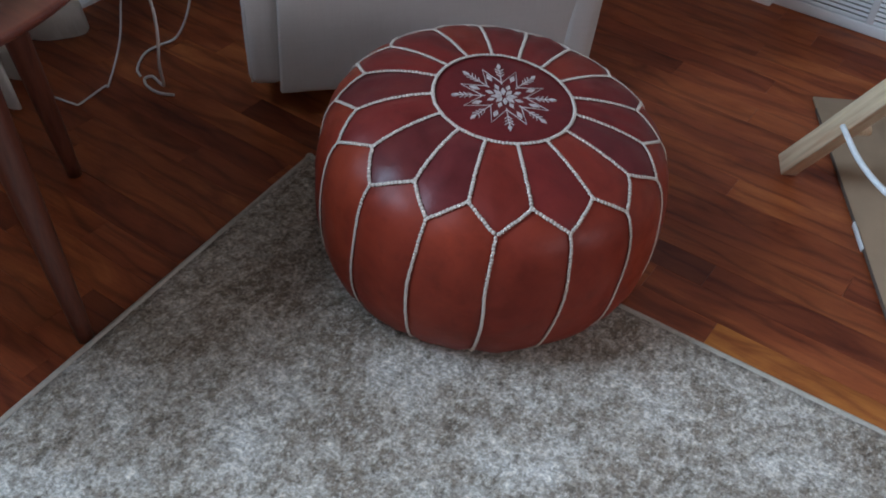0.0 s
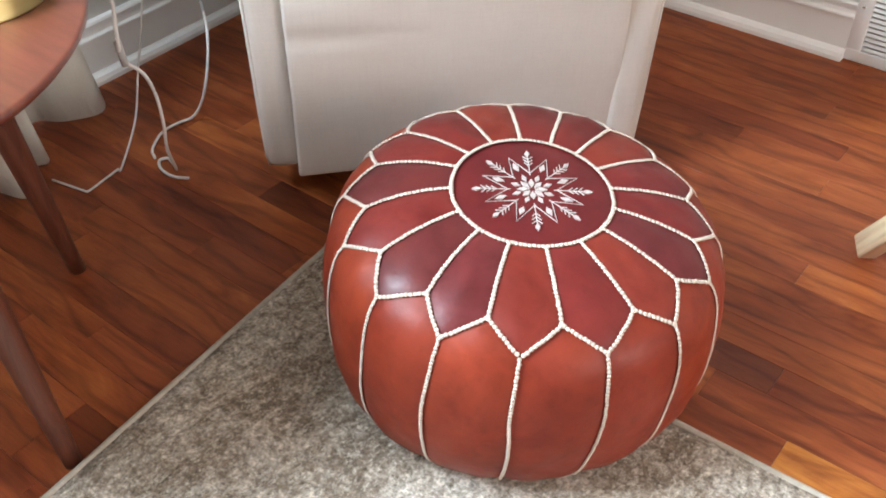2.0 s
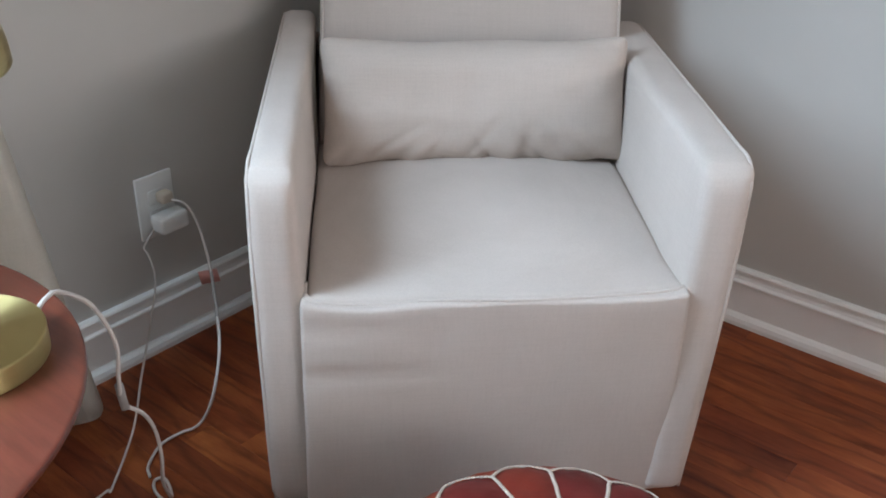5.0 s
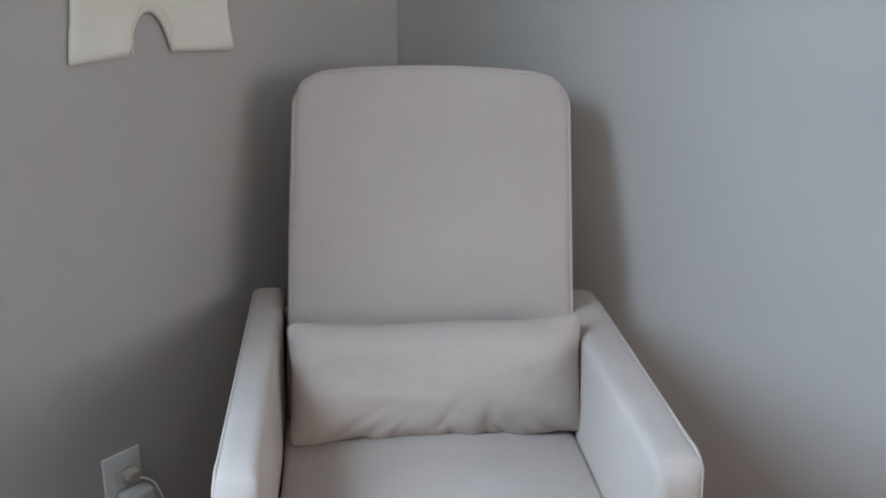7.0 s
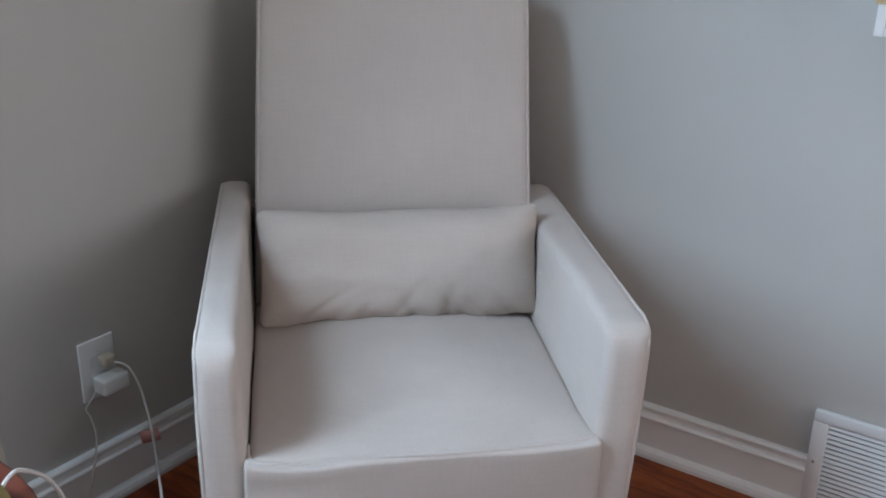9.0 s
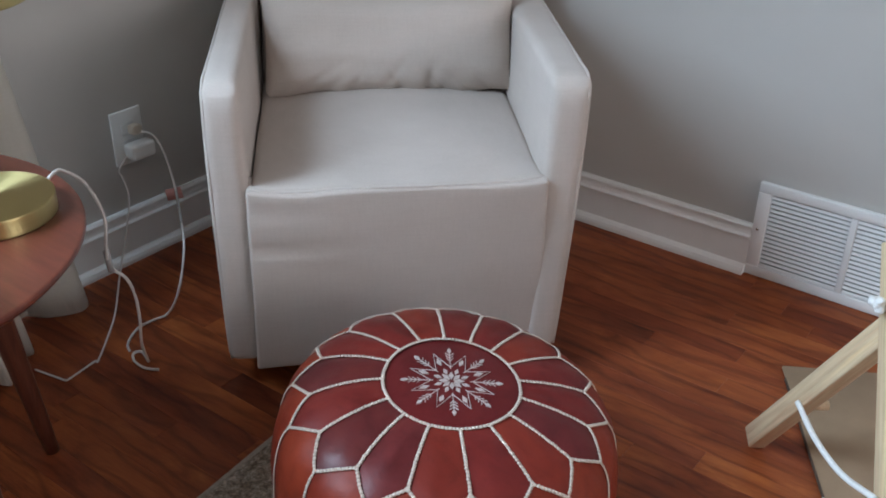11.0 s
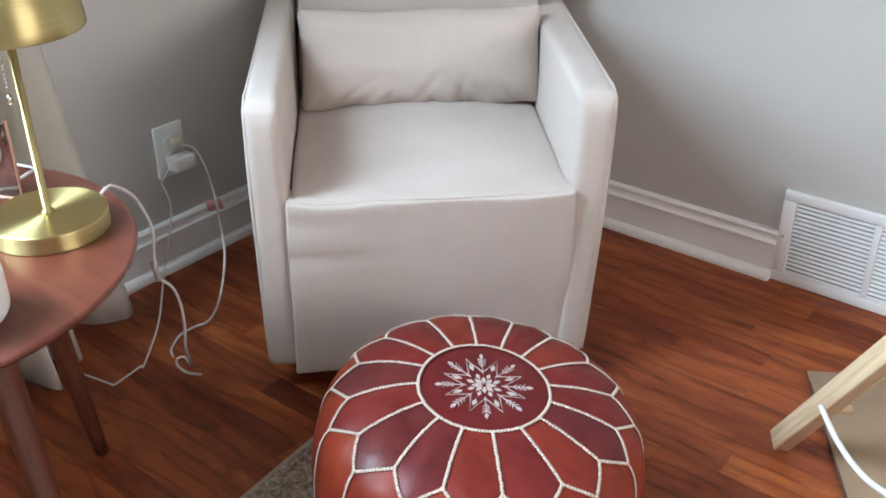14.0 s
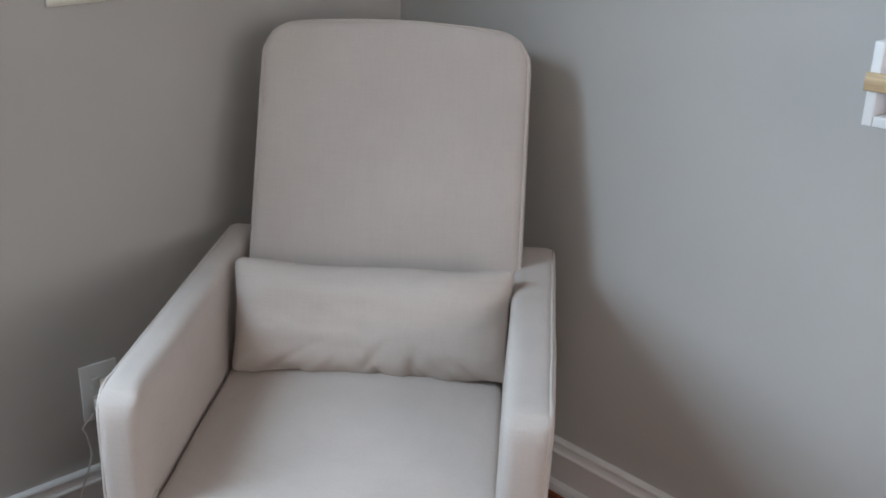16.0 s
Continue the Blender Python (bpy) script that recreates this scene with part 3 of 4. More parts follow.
def build_pillow():
    # gathers that rise from the bottom seam: x, slope, depth, width, height reached
    gathers = ((-0.235, 0.9, 0.008, 0.012, 0.5), (-0.190, 1.5, 0.010, 0.010, 0.8), (-0.135, 1.2, 0.007, 0.012, 0.6), (-0.085, 0.6, 0.009, 0.009, 0.5), (-0.030, 0.9, 0.007, 0.011, 0.9),
               (0.020, -0.5, 0.009, 0.009, 0.6), (0.070, 0.4, 0.008, 0.012, 0.8), (0.115, -0.8, 0.010, 0.009, 0.5), (0.165, -1.1, 0.008, 0.011, 0.7), (0.215, -1.3, 0.009, 0.011, 0.6))

    def warp(p):
        u, v = p.x / 0.261, p.z / 0.104
        edge = (1 - abs(u) ** 5) * (1 - abs(v) ** 3.2)
        p.y = math.copysign(0.005 + 0.056 * max(0.0, edge) ** 0.55, p.y) if abs(p.y) > 1e-6 else 0
        p.x *= 1 - 0.035 * (1 - v * v)
        p.z *= 1 - 0.05 * (1 - u * u) * (0.6 + 0.4 * v) + 0.02 * abs(u) ** 6
        if v < -0.5:
            p.z += 0.004 * math.sin(61 * p.x + 2.0 * math.sin(13 * p.x)) * (-v - 0.5) * 2
        else:
            p.z += 0.0012 * math.sin(26 * p.x + 1) * abs(v)
        if p.y < 0:
            up = (v + 1) / 2
            for x0, slope, deep, wide, reach in gathers:
                off = (p.x - x0) - slope * (p.z + 0.10) - 0.004 * math.sin(60 * p.z + 20 * x0)
                p.y += 0.8 * deep * math.exp(-(off / (wide * (0.7 + up))) ** 2) * max(0.0, 1 - up / (0.55 * reach)) ** 1.2
            # long soft folds that run across the face
            p.y += 0.004 * noise.noise(Vector((p.x * 5 + 2 * p.z, p.z * 26, 7))) + 0.0015 * noise.noise(Vector((p.x * 26, p.z * 40, 2)))
        return p + wobble(p, 9, 0.0020)
    bm = soft_box(0.522, 0.05, 0.208, 0.02, (90, 2, 34), warp)
    m = pose(0.804, -0.832, 0, 0, 0, 43.1) @ pose(0.010, 0.466, 0.527, -16)
    solid("lumbar_pillow", bm, PILLOW_CLOTH, "beige linen lumbar pillow, wrinkled, lying on the armchair seat", "pillow", m=m)


build_pillow()


# ---- the leather pouf ----
POUF = (1.108, -1.086, 0.012)
OUTLINE = [(0.0, 0.290), (0.050, 0.2893), (0.098, 0.286), (0.145, 0.2795), (0.188, 0.268), (0.222, 0.253), (0.245, 0.231), (0.256, 0.200),
           (0.261, 0.160), (0.261, 0.120), (0.258, 0.085), (0.250, 0.050), (0.235, 0.020), (0.210, 0.004), (0.16, 0.0), (0.0, 0.0)]
ARC = [0.0]
for (r0, z0), (r1, z1) in zip(OUTLINE, OUTLINE[1:]):
    ARC.append(ARC[-1] + math.hypot(r1 - r0, z1 - z0))
SECTOR = 2 * math.pi / 16
# how far each of the sixteen hand-sewn seams strays from an even star, in degrees, at the ring and at the outer end
RING_STRAY = (-0.5, -0.6, 0.0, 2.2, 4.7, 4.5, 6.1, 4.6, 3.8, 2.7, 1.5, 1.5, 1.1, 0.3, -4.4, -3.3)
SIDE_DRIFT = (0.022, 0.055, 0.034, 0.062, 0.085, 0.050, 0.03, 0.03, 0.03, 0.03, 0.03, 0.03, 0.03, 0.03, 0.03, 0.03)   # radians, from the points down to the foot
TIP_STRAY = (1.6, 3.0, 2.0, 2.8, 5.4, 4.7, 4.3, 3.3, 4.2, 5.0, 3.0, 1.4, -0.4, 0.8, 0.1, 1.1)


def pouf_at(s, az, lift=0.0):
    """The point of the pouf's skin at arc length s from the top's middle."""
    s = max(0.0, min(ARC[-1] - 1e-6, s))
    i = max(k for k in range(len(ARC) - 1) if ARC[k] <= s)
    # smooth through the outline
    P = [Vector(OUTLINE[max(0, min(len(OUTLINE) - 1, i + k))]) for k in (-1, 0, 1, 2)]
    if i == 0:
        P[0] = Vector((-OUTLINE[1][0], OUTLINE[1][1]))
    t = (s - ARC[i]) / (ARC[i + 1] - ARC[i])
    a, b, c, d = P
    p = 0.5 * (2 * b + (c - a) * t + (2 * a - 5 * b + 4 * c - d) * t * t + (3 * b - a - 3 * c + d) * t ** 3)
    q = 0.5 * ((c - a) + 2 * (2 * a - 5 * b + 4 * c - d) * t + 3 * (3 * b - a - 3 * c + d) * t * t)
    nrm = Vector((-q.y, q.x)).normalized()
    if nrm.y < 0 and s < 0.2:
        nrm = -nrm
    p = p + nrm * lift
    x, y, z = p.x * math.cos(az), p.x * math.sin(az), p.y
    sag = 1 + 0.010 * math.sin(2 * az + 1) + 0.008 * math.sin(3 * az)
    sag -= 0.034 * max(0.0, math.cos(az - 0.68)) ** 2 * min(1.0, p.x / 0.25) ** 2 * max(0.0, min(1.0, (z - 0.02) / 0.16))
    low = 1 - z / 0.29
    far = max(0.0, 0.85 * y - 0.53 * x)
    z *= 1 - 0.10 * x + 0.20 * far
    z -= (0.051 * x + 0.029 * y) * (z / 0.29) ** 2 + 0.004 * max(0.0, 1 - (p.x / 0.24) ** 2)
    return Vector((x * sag * 0.975 - 0.010 * low, y * sag * 0.975 - 0.008 * low, max(0.0, z)))


S_RING, S_UP, S_V, S_END = 0.1008, 0.2081, 0.2467, ARC[-1] - 0.15


def seam_az(k, s):
    """The azimuth of seam k at arc length s."""
    turns, k = divmod(k, 16)
    w = max(0.0, min(1.0, (s - S_RING) / (S_UP - S_RING)))
    return math.radians(-116 + RING_STRAY[k] * (1 - w) + TIP_STRAY[k] * w) + SECTOR * k + 2 * math.pi * turns


def tip_az(k):
    """The azimuth of the outward point between seams k and k + 1."""
    return (seam_az(k, S_UP) + seam_az(k + 1, S_UP)) / 2 - 0.012


def skin(side_a, side_b, low, high, nu, nv, swell, seed):
    """A leather panel between two seams; low(u) and high(u) give its arc bounds."""
    bm = bmesh.new()
    grid = []
    for j in range(nv + 1):
        row = []
        v = j / nv
        for i in range(nu + 1):
            u = i / nu
            s = low(u) + (high(u) - low(u)) * v
            b = (1 - abs(2 * u - 1) ** 3) * (1 - abs(2 * v - 1) ** 4)
            crease = 0.0024 * noise.noise(Vector((seed + 3 * u, 26 * s, 2.0))) * b
            az = side_a(s) * (1 - u) + side_b(s) * u
            row.append(bm.verts.new(pouf_at(s, az, -0.0008 + swell * b + crease)))
        grid.append(row)
    for j in range(nv):
        for i in range(nu):
            bm.faces.new((grid[j][i], grid[j][i + 1], grid[j + 1][i + 1], grid[j + 1][i]))
    return bm


def beads(bm, path, pitch=0.0053, wide=0.0029, tall=0.0017, long=0.0027):
    """Braided stitches laid along a line of (s, az)."""
    pts = [pouf_at(s, az, 0.0012) for s, az in path]
    tops = [pouf_at(s, az, 0.0112) for s, az in path]
    run = 0.0
    need = pitch / 2
    for p, q, pu, qu in zip(pts, pts[1:], tops, tops[1:]):
        d = (q - p).length
        while need <= run + d:
            t = (need - run) / d
            c = p.lerp(q, t)
            up = (pu.lerp(qu, t) - c).normalized()
            fw = (q - p).normalized()
            sd = up.cross(fw).normalized()
            j = random.uniform(-0.0004, 0.0004)
            ring = ((1, 0), (0.55, 0.9), (-0.55, 0.9), (-1, 0), (-0.55, -0.9), (0.55, -0.9))
            lowr = [bm.verts.new(c + sd * (wide * x + j) + fw * (long * 1.1 * y)) for x, y in ring]
            midr = [bm.verts.new(c + sd * (wide * x * 0.92 + j) + fw * (long * y) + up * tall * 0.6) for x, y in ring]
            tip = bm.verts.new(c + sd * j + up * tall * 1.15)
            for k in range(6):
                n = (k + 1) % 6
                bm.faces.new((lowr[k], lowr[n], midr[n], midr[k]))
                bm.faces.new((midr[k], midr[n], tip))
            need += pitch * random.uniform(0.94, 1.06)
        run += d
    return bm


def build_pouf():
    pouf = thing("leather_pouf", pose(*POUF), "round reddish-brown leather pouf with cream stitching on the rug", "pouf")
    # medallion
    bm = bmesh.new()
    rings = [[bm.verts.new(pouf_at(0, 0, 0.001))]]
    for k in range(1, 9):
        rings.append([bm.verts.new(pouf_at(S_RING * k / 8, 2 * math.pi * i / 48, 0.001 - 0.0025 * (k / 8) ** 4)) for i in range(48)])
    for i in range(48):
        bm.faces.new((rings[0][0], rings[1][i], rings[1][(i + 1) % 48]))
    for a, b in zip(rings[1:], rings[2:]):
        for i in range(48):
            bm.faces.new((a[i], b[i], b[(i + 1) % 48], a[(i + 1) % 48]))
    medal = part("medallion", bm, CENTRE_HIDE, pouf, "dark red leather centre with white embroidered star")
    tints = "plum plum tan maroon tan plum maroon maroon tan maroon maroon tan maroon maroon plum maroon".split()
    for k in range(16):
        zig = lambda u: S_UP + (S_V - S_UP) * (1 - abs(2 * u - 1))
        part("petal_panel", skin(lambda s: seam_az(k, s), lambda s: seam_az(k + 1, s), lambda u: S_RING, zig, 10, 10, 0.0036, 3 * k), PETALS[tints[k]], pouf)
        t0, t1, peak = tip_az(k), tip_az(k + 1), seam_az(k + 1, S_UP)
        mid = (peak - t0) / (t1 - t0)
        zag = lambda u: S_V - (S_V - S_UP) * (u / mid if u < mid else (1 - u) / (1 - mid))
        fall = lambda s, n: SIDE_DRIFT[n % 16] * max(0.0, (s - S_V) / (S_END - S_V))
        part("side_panel", skin(lambda s: t0 - fall(s, k), lambda s: t1 - fall(s, k + 1), zag, lambda u: S_END, 10, 16, 0.0046, 3 * k + 50), SIDE_HIDE, pouf)
        line = [S_RING + (S_UP - S_RING) * i / 12 for i in range(13)]
        part("seam_stitching", beads(bmesh.new(), [(q, seam_az(k, q)) for q in line]), THREAD, pouf)
        for end in (seam_az(k, S_UP), seam_az(k + 1, S_UP)):
            line = [(S_UP + (S_V - S_UP) * i / 8, end + (t0 - end) * i / 8) for i in range(9)]
            part("seam_stitching", beads(bmesh.new(), line), THREAD, pouf)
        wav = [(S_V + (S_END - S_V) * i / 26, t0 - SIDE_DRIFT[k] * i / 26 + 0.012 * math.sin(i * 0.35 + k * 1.7) * min(1, i / 8)) for i in range(27)]
        part("seam_stitching", beads(bmesh.new(), wav, pitch=0.0050, wide=0.0026), THREAD, pouf)
    part("ring_stitching", beads(bmesh.new(), [(S_RING, 2 * math.pi * i / 96) for i in range(97)]), THREAD, pouf)
    part("underside", lathe(bmesh.new(), [(0.0, 0.001), (0.17, 0.001), (0.20, 0.009)], 32), SIDE_HIDE, pouf)

    # embroidered star
    em = bmesh.new()
    star_size = 0.895

    def thread(pts, r=0.00075):
        tube(em, [pouf_at(math.hypot(x, y), math.atan2(y, x), 0.0016) for x, y in pts], r, 5)

    def polar(r, a):
        return (star_size * r * math.cos(a), star_size * r * math.sin(a))

    def diamond(r0, r1, a, w):
        m0 = (r0 + r1) / 2
        m0, w = m0 * star_size, w * star_size
        vs = [polar(r0, a), (m0 * math.cos(a) - w * math.sin(a), m0 * math.sin(a) + w * math.cos(a)), polar(r1, a),
              (m0 * math.cos(a) + w * math.sin(a), m0 * math.sin(a) - w * math.cos(a))]
        top = [em.verts.new(pouf_at(math.hypot(*p), math.atan2(p[1], p[0]), 0.0026)) for p in vs]
        low = [em.verts.new(pouf_at(math.hypot(*p), math.atan2(p[1], p[0]), 0.0)) for p in vs]
        em.faces.new(top)
        for i in range(4):
            em.faces.new((low[i], low[(i + 1) % 4], top[(i + 1) % 4], top[i]))

    for k in range(8):
        a = math.radians(130 + 45 * k)
        h = math.radians(22.5)
        thread([polar(0.030, a), polar(0.072, a)])
        diamond(0.070, 0.084, a, 0.0034)
        for r in (0.050, 0.057, 0.064):
            for s in (-1, 1):
                thread([polar(r, a), polar(r + 0.007, a + s * 0.10)], 0.00075)
        thread([polar(0.034, a), polar(0.072, a + h), polar(0.034, a + 2 * h)])
        diamond(0.040, 0.058, a + h, 0.0042)
        diamond(0.004, 0.021, a, 0.0042)
        diamond(0.017, 0.031, a + h, 0.0036)
    part("embroidery", em, SILK, medal, "white embroidered eight-pointed snowflake star", smooth=False)


build_pouf()


# ---- the rug ----
def build_rug():
    c = Vector((0.725, -1.074, 0))
    left, right = Vector((0.083, -1.0, 0)).normalized(), Vector((1.0, 0.026, 0)).normalized()
    ll, lr = 2.45, 2.0
    rug = thing("area_rug", Matrix.Identity(4), "mottled grey-beige low pile rug with a bound edge on the floor", "rug")

    def slab(o, a, la, b, lb, z0, z1, nx, ny, rough):
        bm = bmesh.new()
        g = []
        for i in range(nx + 1):
            row = []
            for j in range(ny + 1):
                p = o + a * (la * i / nx) + b * (lb * j / ny)
                edge = i in (0, nx) or j in (0, ny)
                row.append(bm.verts.new((p.x, p.y, z1 - (0.003 if edge else 0) + (noise.noise(p * 60) * rough))))
            g.append(row)
        for i in range(nx):
            for j in range(ny):
                bm.faces.new((g[i][j], g[i + 1][j], g[i + 1][j + 1], g[i][j + 1]))
        rim = [g[i][0] for i in range(nx)] + [g[nx][j] for j in range(ny)] + [g[i][ny] for i in range(nx, 0, -1)] + [g[0][j] for j in range(ny, 0, -1)]
        foot = [bm.verts.new((v.co.x, v.co.y, z0)) for v in rim]
        for i in range(len(rim)):
            j = (i + 1) % len(rim)
            bm.faces.new((rim[i], rim[j], foot[j], foot[i]))
        return bm
    part("carpet", slab(c + left * 0.008 + right * 0.008, left, ll, right, lr, 0.0012, 0.0115, 120, 100, 0.0012), RUG, rug)
    part("binding", tubed([c + left * (ll * i / 60) + right * 0.006 + Vector((0, 0, 0.0062)) for i in range(61)], 0.0055, 8), RUG_EDGE, rug)
    part("binding", tubed([c + right * (lr * i / 60) + left * 0.006 + Vector((0, 0, 0.0062)) for i in range(61)], 0.0055, 8), RUG_EDGE, rug)


build_rug()


# ---- side table and lamp ----
TABLE_Z = 0.528


def build_table():
    t = thing("side_table", pose(0.487, -1.622, 0), "round walnut side table with tapered splayed legs", "side table")
    prof = [(0, TABLE_Z - 0.024), (0.300, TABLE_Z - 0.024), (0.326, TABLE_Z - 0.016), (0.3345, TABLE_Z - 0.0065), (0.3345, TABLE_Z - 0.005), (0.3345, TABLE_Z - 0.0022), (0.3338, TABLE_Z - 0.0008), (0.332, TABLE_Z), (0.329, TABLE_Z), (0, TABLE_Z)]
    part("tabletop", lathe(bmesh.new(), prof, 72), WALNUT, t, "glossy reddish walnut round top")
    for k in range(4):
        a = math.atan2(0.037, 0.265) + math.pi / 2 * k
        foot, top = Vector((0.270 * math.cos(a), 0.270 * math.sin(a), 0.0)), Vector((0.205 * math.cos(a), 0.205 * math.sin(a), TABLE_Z - 0.024))
        pts = [foot.lerp(top, i / 12) for i in range(13)]
        rad = [0.0115 + 0.0125 * (i / 12) ** 0.8 for i in range(13)]
        part("leg", tubed(pts, 0.02, 18, radii=rad), WALNUT_LEG, t)
    for k in range(2):
        a = math.atan2(0.037, 0.265) + math.pi / 2 * k
        part("brace", boxed(-0.19, 0.19, -0.015, 0.015, TABLE_Z - 0.05, TABLE_Z - 0.0245, 0.003, m=pose(0, 0, 0, 0, 0, math.degrees(a))), WALNUT_LEG, t)


build_table()

LAMP = Vector((0.573, -1.419, TABLE_Z))


def build_lamp():
    lamp = thing("table_lamp", pose(*LAMP), "brushed gold table lamp with a dome shade and pull chain", "lamp")
    part("base", lathe(bmesh.new(), [(0, 0), (0.079, 0), (0.082, 0), (0.083, 0.001), (0.083, 0.003), (0.083, 0.0242), (0.083, 0.0260), (0.0820, 0.027), (0.0800, 0.027), (0, 0.027)], 72), GOLD, lamp)
    part("pole", lathe(bmesh.new(), [(0, 0.0271), (0.0095, 0.0271), (0.0095, 0.030), (0.0058, 0.031), (0.0058, 0.39), (0, 0.39)], 20), GOLD, lamp)
    prof = []
    for i in range(15):
        a = math.pi / 2 * i / 14
        prof.append((0.100 * math.cos(a) ** 0.8, 0.296 + 0.098 * math.sin(a)))
    inner = [(r * 0.985, z - 0.002) for r, z in prof[::-1]]
    inner[0] = (0, inner[0][1])
    prof[-1] = (0, prof[-1][1])
    part("shade", lathe(bmesh.new(), prof[::-1] + inner[::-1], 64), GOLD, lamp, "brushed gold metal dome shade")
    part("socket", lathe(bmesh.new(), [(0, 0.322), (0.02, 0.322), (0.02, 0.375), (0, 0.375)], 20), CHROME, lamp)
    part("bulb", lathe(bmesh.new(), [(0, 0.294), (0.015, 0.298), (0.022, 0.307), (0.02, 0.322), (0, 0.3225)], 20), PLASTIC, lamp)
    chain = bmesh.new()
    for i in range(20):
        bmesh.ops.create_icosphere(chain, subdivisions=1, radius=0.0017, matrix=Matrix.Translation((-0.010, -0.012, 0.320 - 0.0058 * i)))
    ch = part("pull_chain", chain, CHROME, lamp)
    part("knob", lathe(bmesh.new(), [(0, 0.190), (0.003, 0.192), (0.0048, 0.198), (0.003, 0.204), (0, 0.206)], 14, (-0.010, -0.012, 0)), CHROME, ch)
    w = Matrix.Translation(LAMP).inverted()
    line = [(0.571, -1.338, TABLE_Z + 0.014), (0.565, -1.318, TABLE_Z + 0.023), (0.560, -1.300, TABLE_Z + 0.019), (0.555, -1.265, 0.512), (0.550, -1.241, 0.448), (0.540, -1.239, 0.395), (0.527, -1.234, 0.352)]
    part("cord", tubed([w @ p for p in spline(line, 10)], 0.0027, 8), CABLE, lamp, "white lamp cord")
    part("cord_switch", tubed([w @ Vector(p) for p in ((0.528, -1.234, 0.372), (0.527, -1.232, 0.352), (0.527, -1.230, 0.334))], 0.0055, 8), CABLE_GREY, lamp)
    line = [(0.527, -1.230, 0.338), (0.526, -1.205, 0.308), (0.508, -1.182, 0.255), (0.492, -1.170, 0.195), (0.470, -1.160, 0.130), (0.420, -1.120, 0.045), (0.360, -1.085, 0.008), (0.335, -1.078, 0.0055), (0.330, -1.092, 0.0055), (0.352, -1.106, 0.0055), (0.385, -1.108, 0.0055), (0.412, -1.095, 0.0055)]
    part("cord", tubed([w @ p for p in spline(line, 10)], 0.0027, 8), CABLE, lamp, "white lamp cord")


build_lamp()


def build_table_clutter():
    line = [(0.30, -1.47, TABLE_Z + 0.004), (0.36, -1.42, TABLE_Z + 0.004), (0.40, -1.385, TABLE_Z + 0.008), (0.415, -1.355, TABLE_Z + 0.02), (0.405, -1.335, TABLE_Z + 0.018), (0.37, -1.325, TABLE_Z + 0.006), (0.30, -1.35, TABLE_Z + 0.004), (0.24, -1.42, TABLE_Z + 0.004)]
    solid("charging_cable", tubed(spline(line, 8), 0.0026, 7), CABLE, "thin white charging cable lying across the side table", "cable")
    holder = thing("photo_frame", pose(0.385, -1.425, TABLE_Z, 0, 0, 25), "clear acrylic photo frame with copper edges on the table", "photo frame")
    part("pane", boxed(-0.075, 0.075, -0.002, 0.002, 0.004, 0.125, 0.0006), GLASS, holder)
    for x in (-0.077, 0.077):
        part("edge_strip", boxed(x - 0.0013, x + 0.0013, -0.0026, 0.0026, 0, 0.128, 0.0005), COPPER, holder)
    part("edge_strip", boxed(-0.0755, 0.0755, -0.0026, 0.0026, 0.0, 0.0030, 0.0005), COPPER, holder)
    dome = thing("sound_machine", pose(0.705, -1.636, TABLE_Z), "white rounded sound machine on the side table", "sound machine")
    shell = [(0, 0.0), (0.046, 0.0), (0.049, 0.001)]
    shell += [(0.048 + 0.022 * math.sin(q), 0.024 - 0.022 * math.cos(q)) for q in [math.pi / 2 * i / 6 for i in range(1, 7)]]
    shell += [(0.048 + 0.022 * math.cos(q), 0.062 + 0.022 * math.sin(q)) for q in [math.pi / 2 * i / 6 for i in range(7)]] + [(0, 0.086)]
    part("shell", lathe(bmesh.new(), shell, 48), PLASTIC, dome)
    part("button", lathe(bmesh.new(), [(0, 0.0862), (0.018, 0.0858), (0.018, 0.0875), (0, 0.0885)], 24), BEIGE, dome)


build_table_clutter()


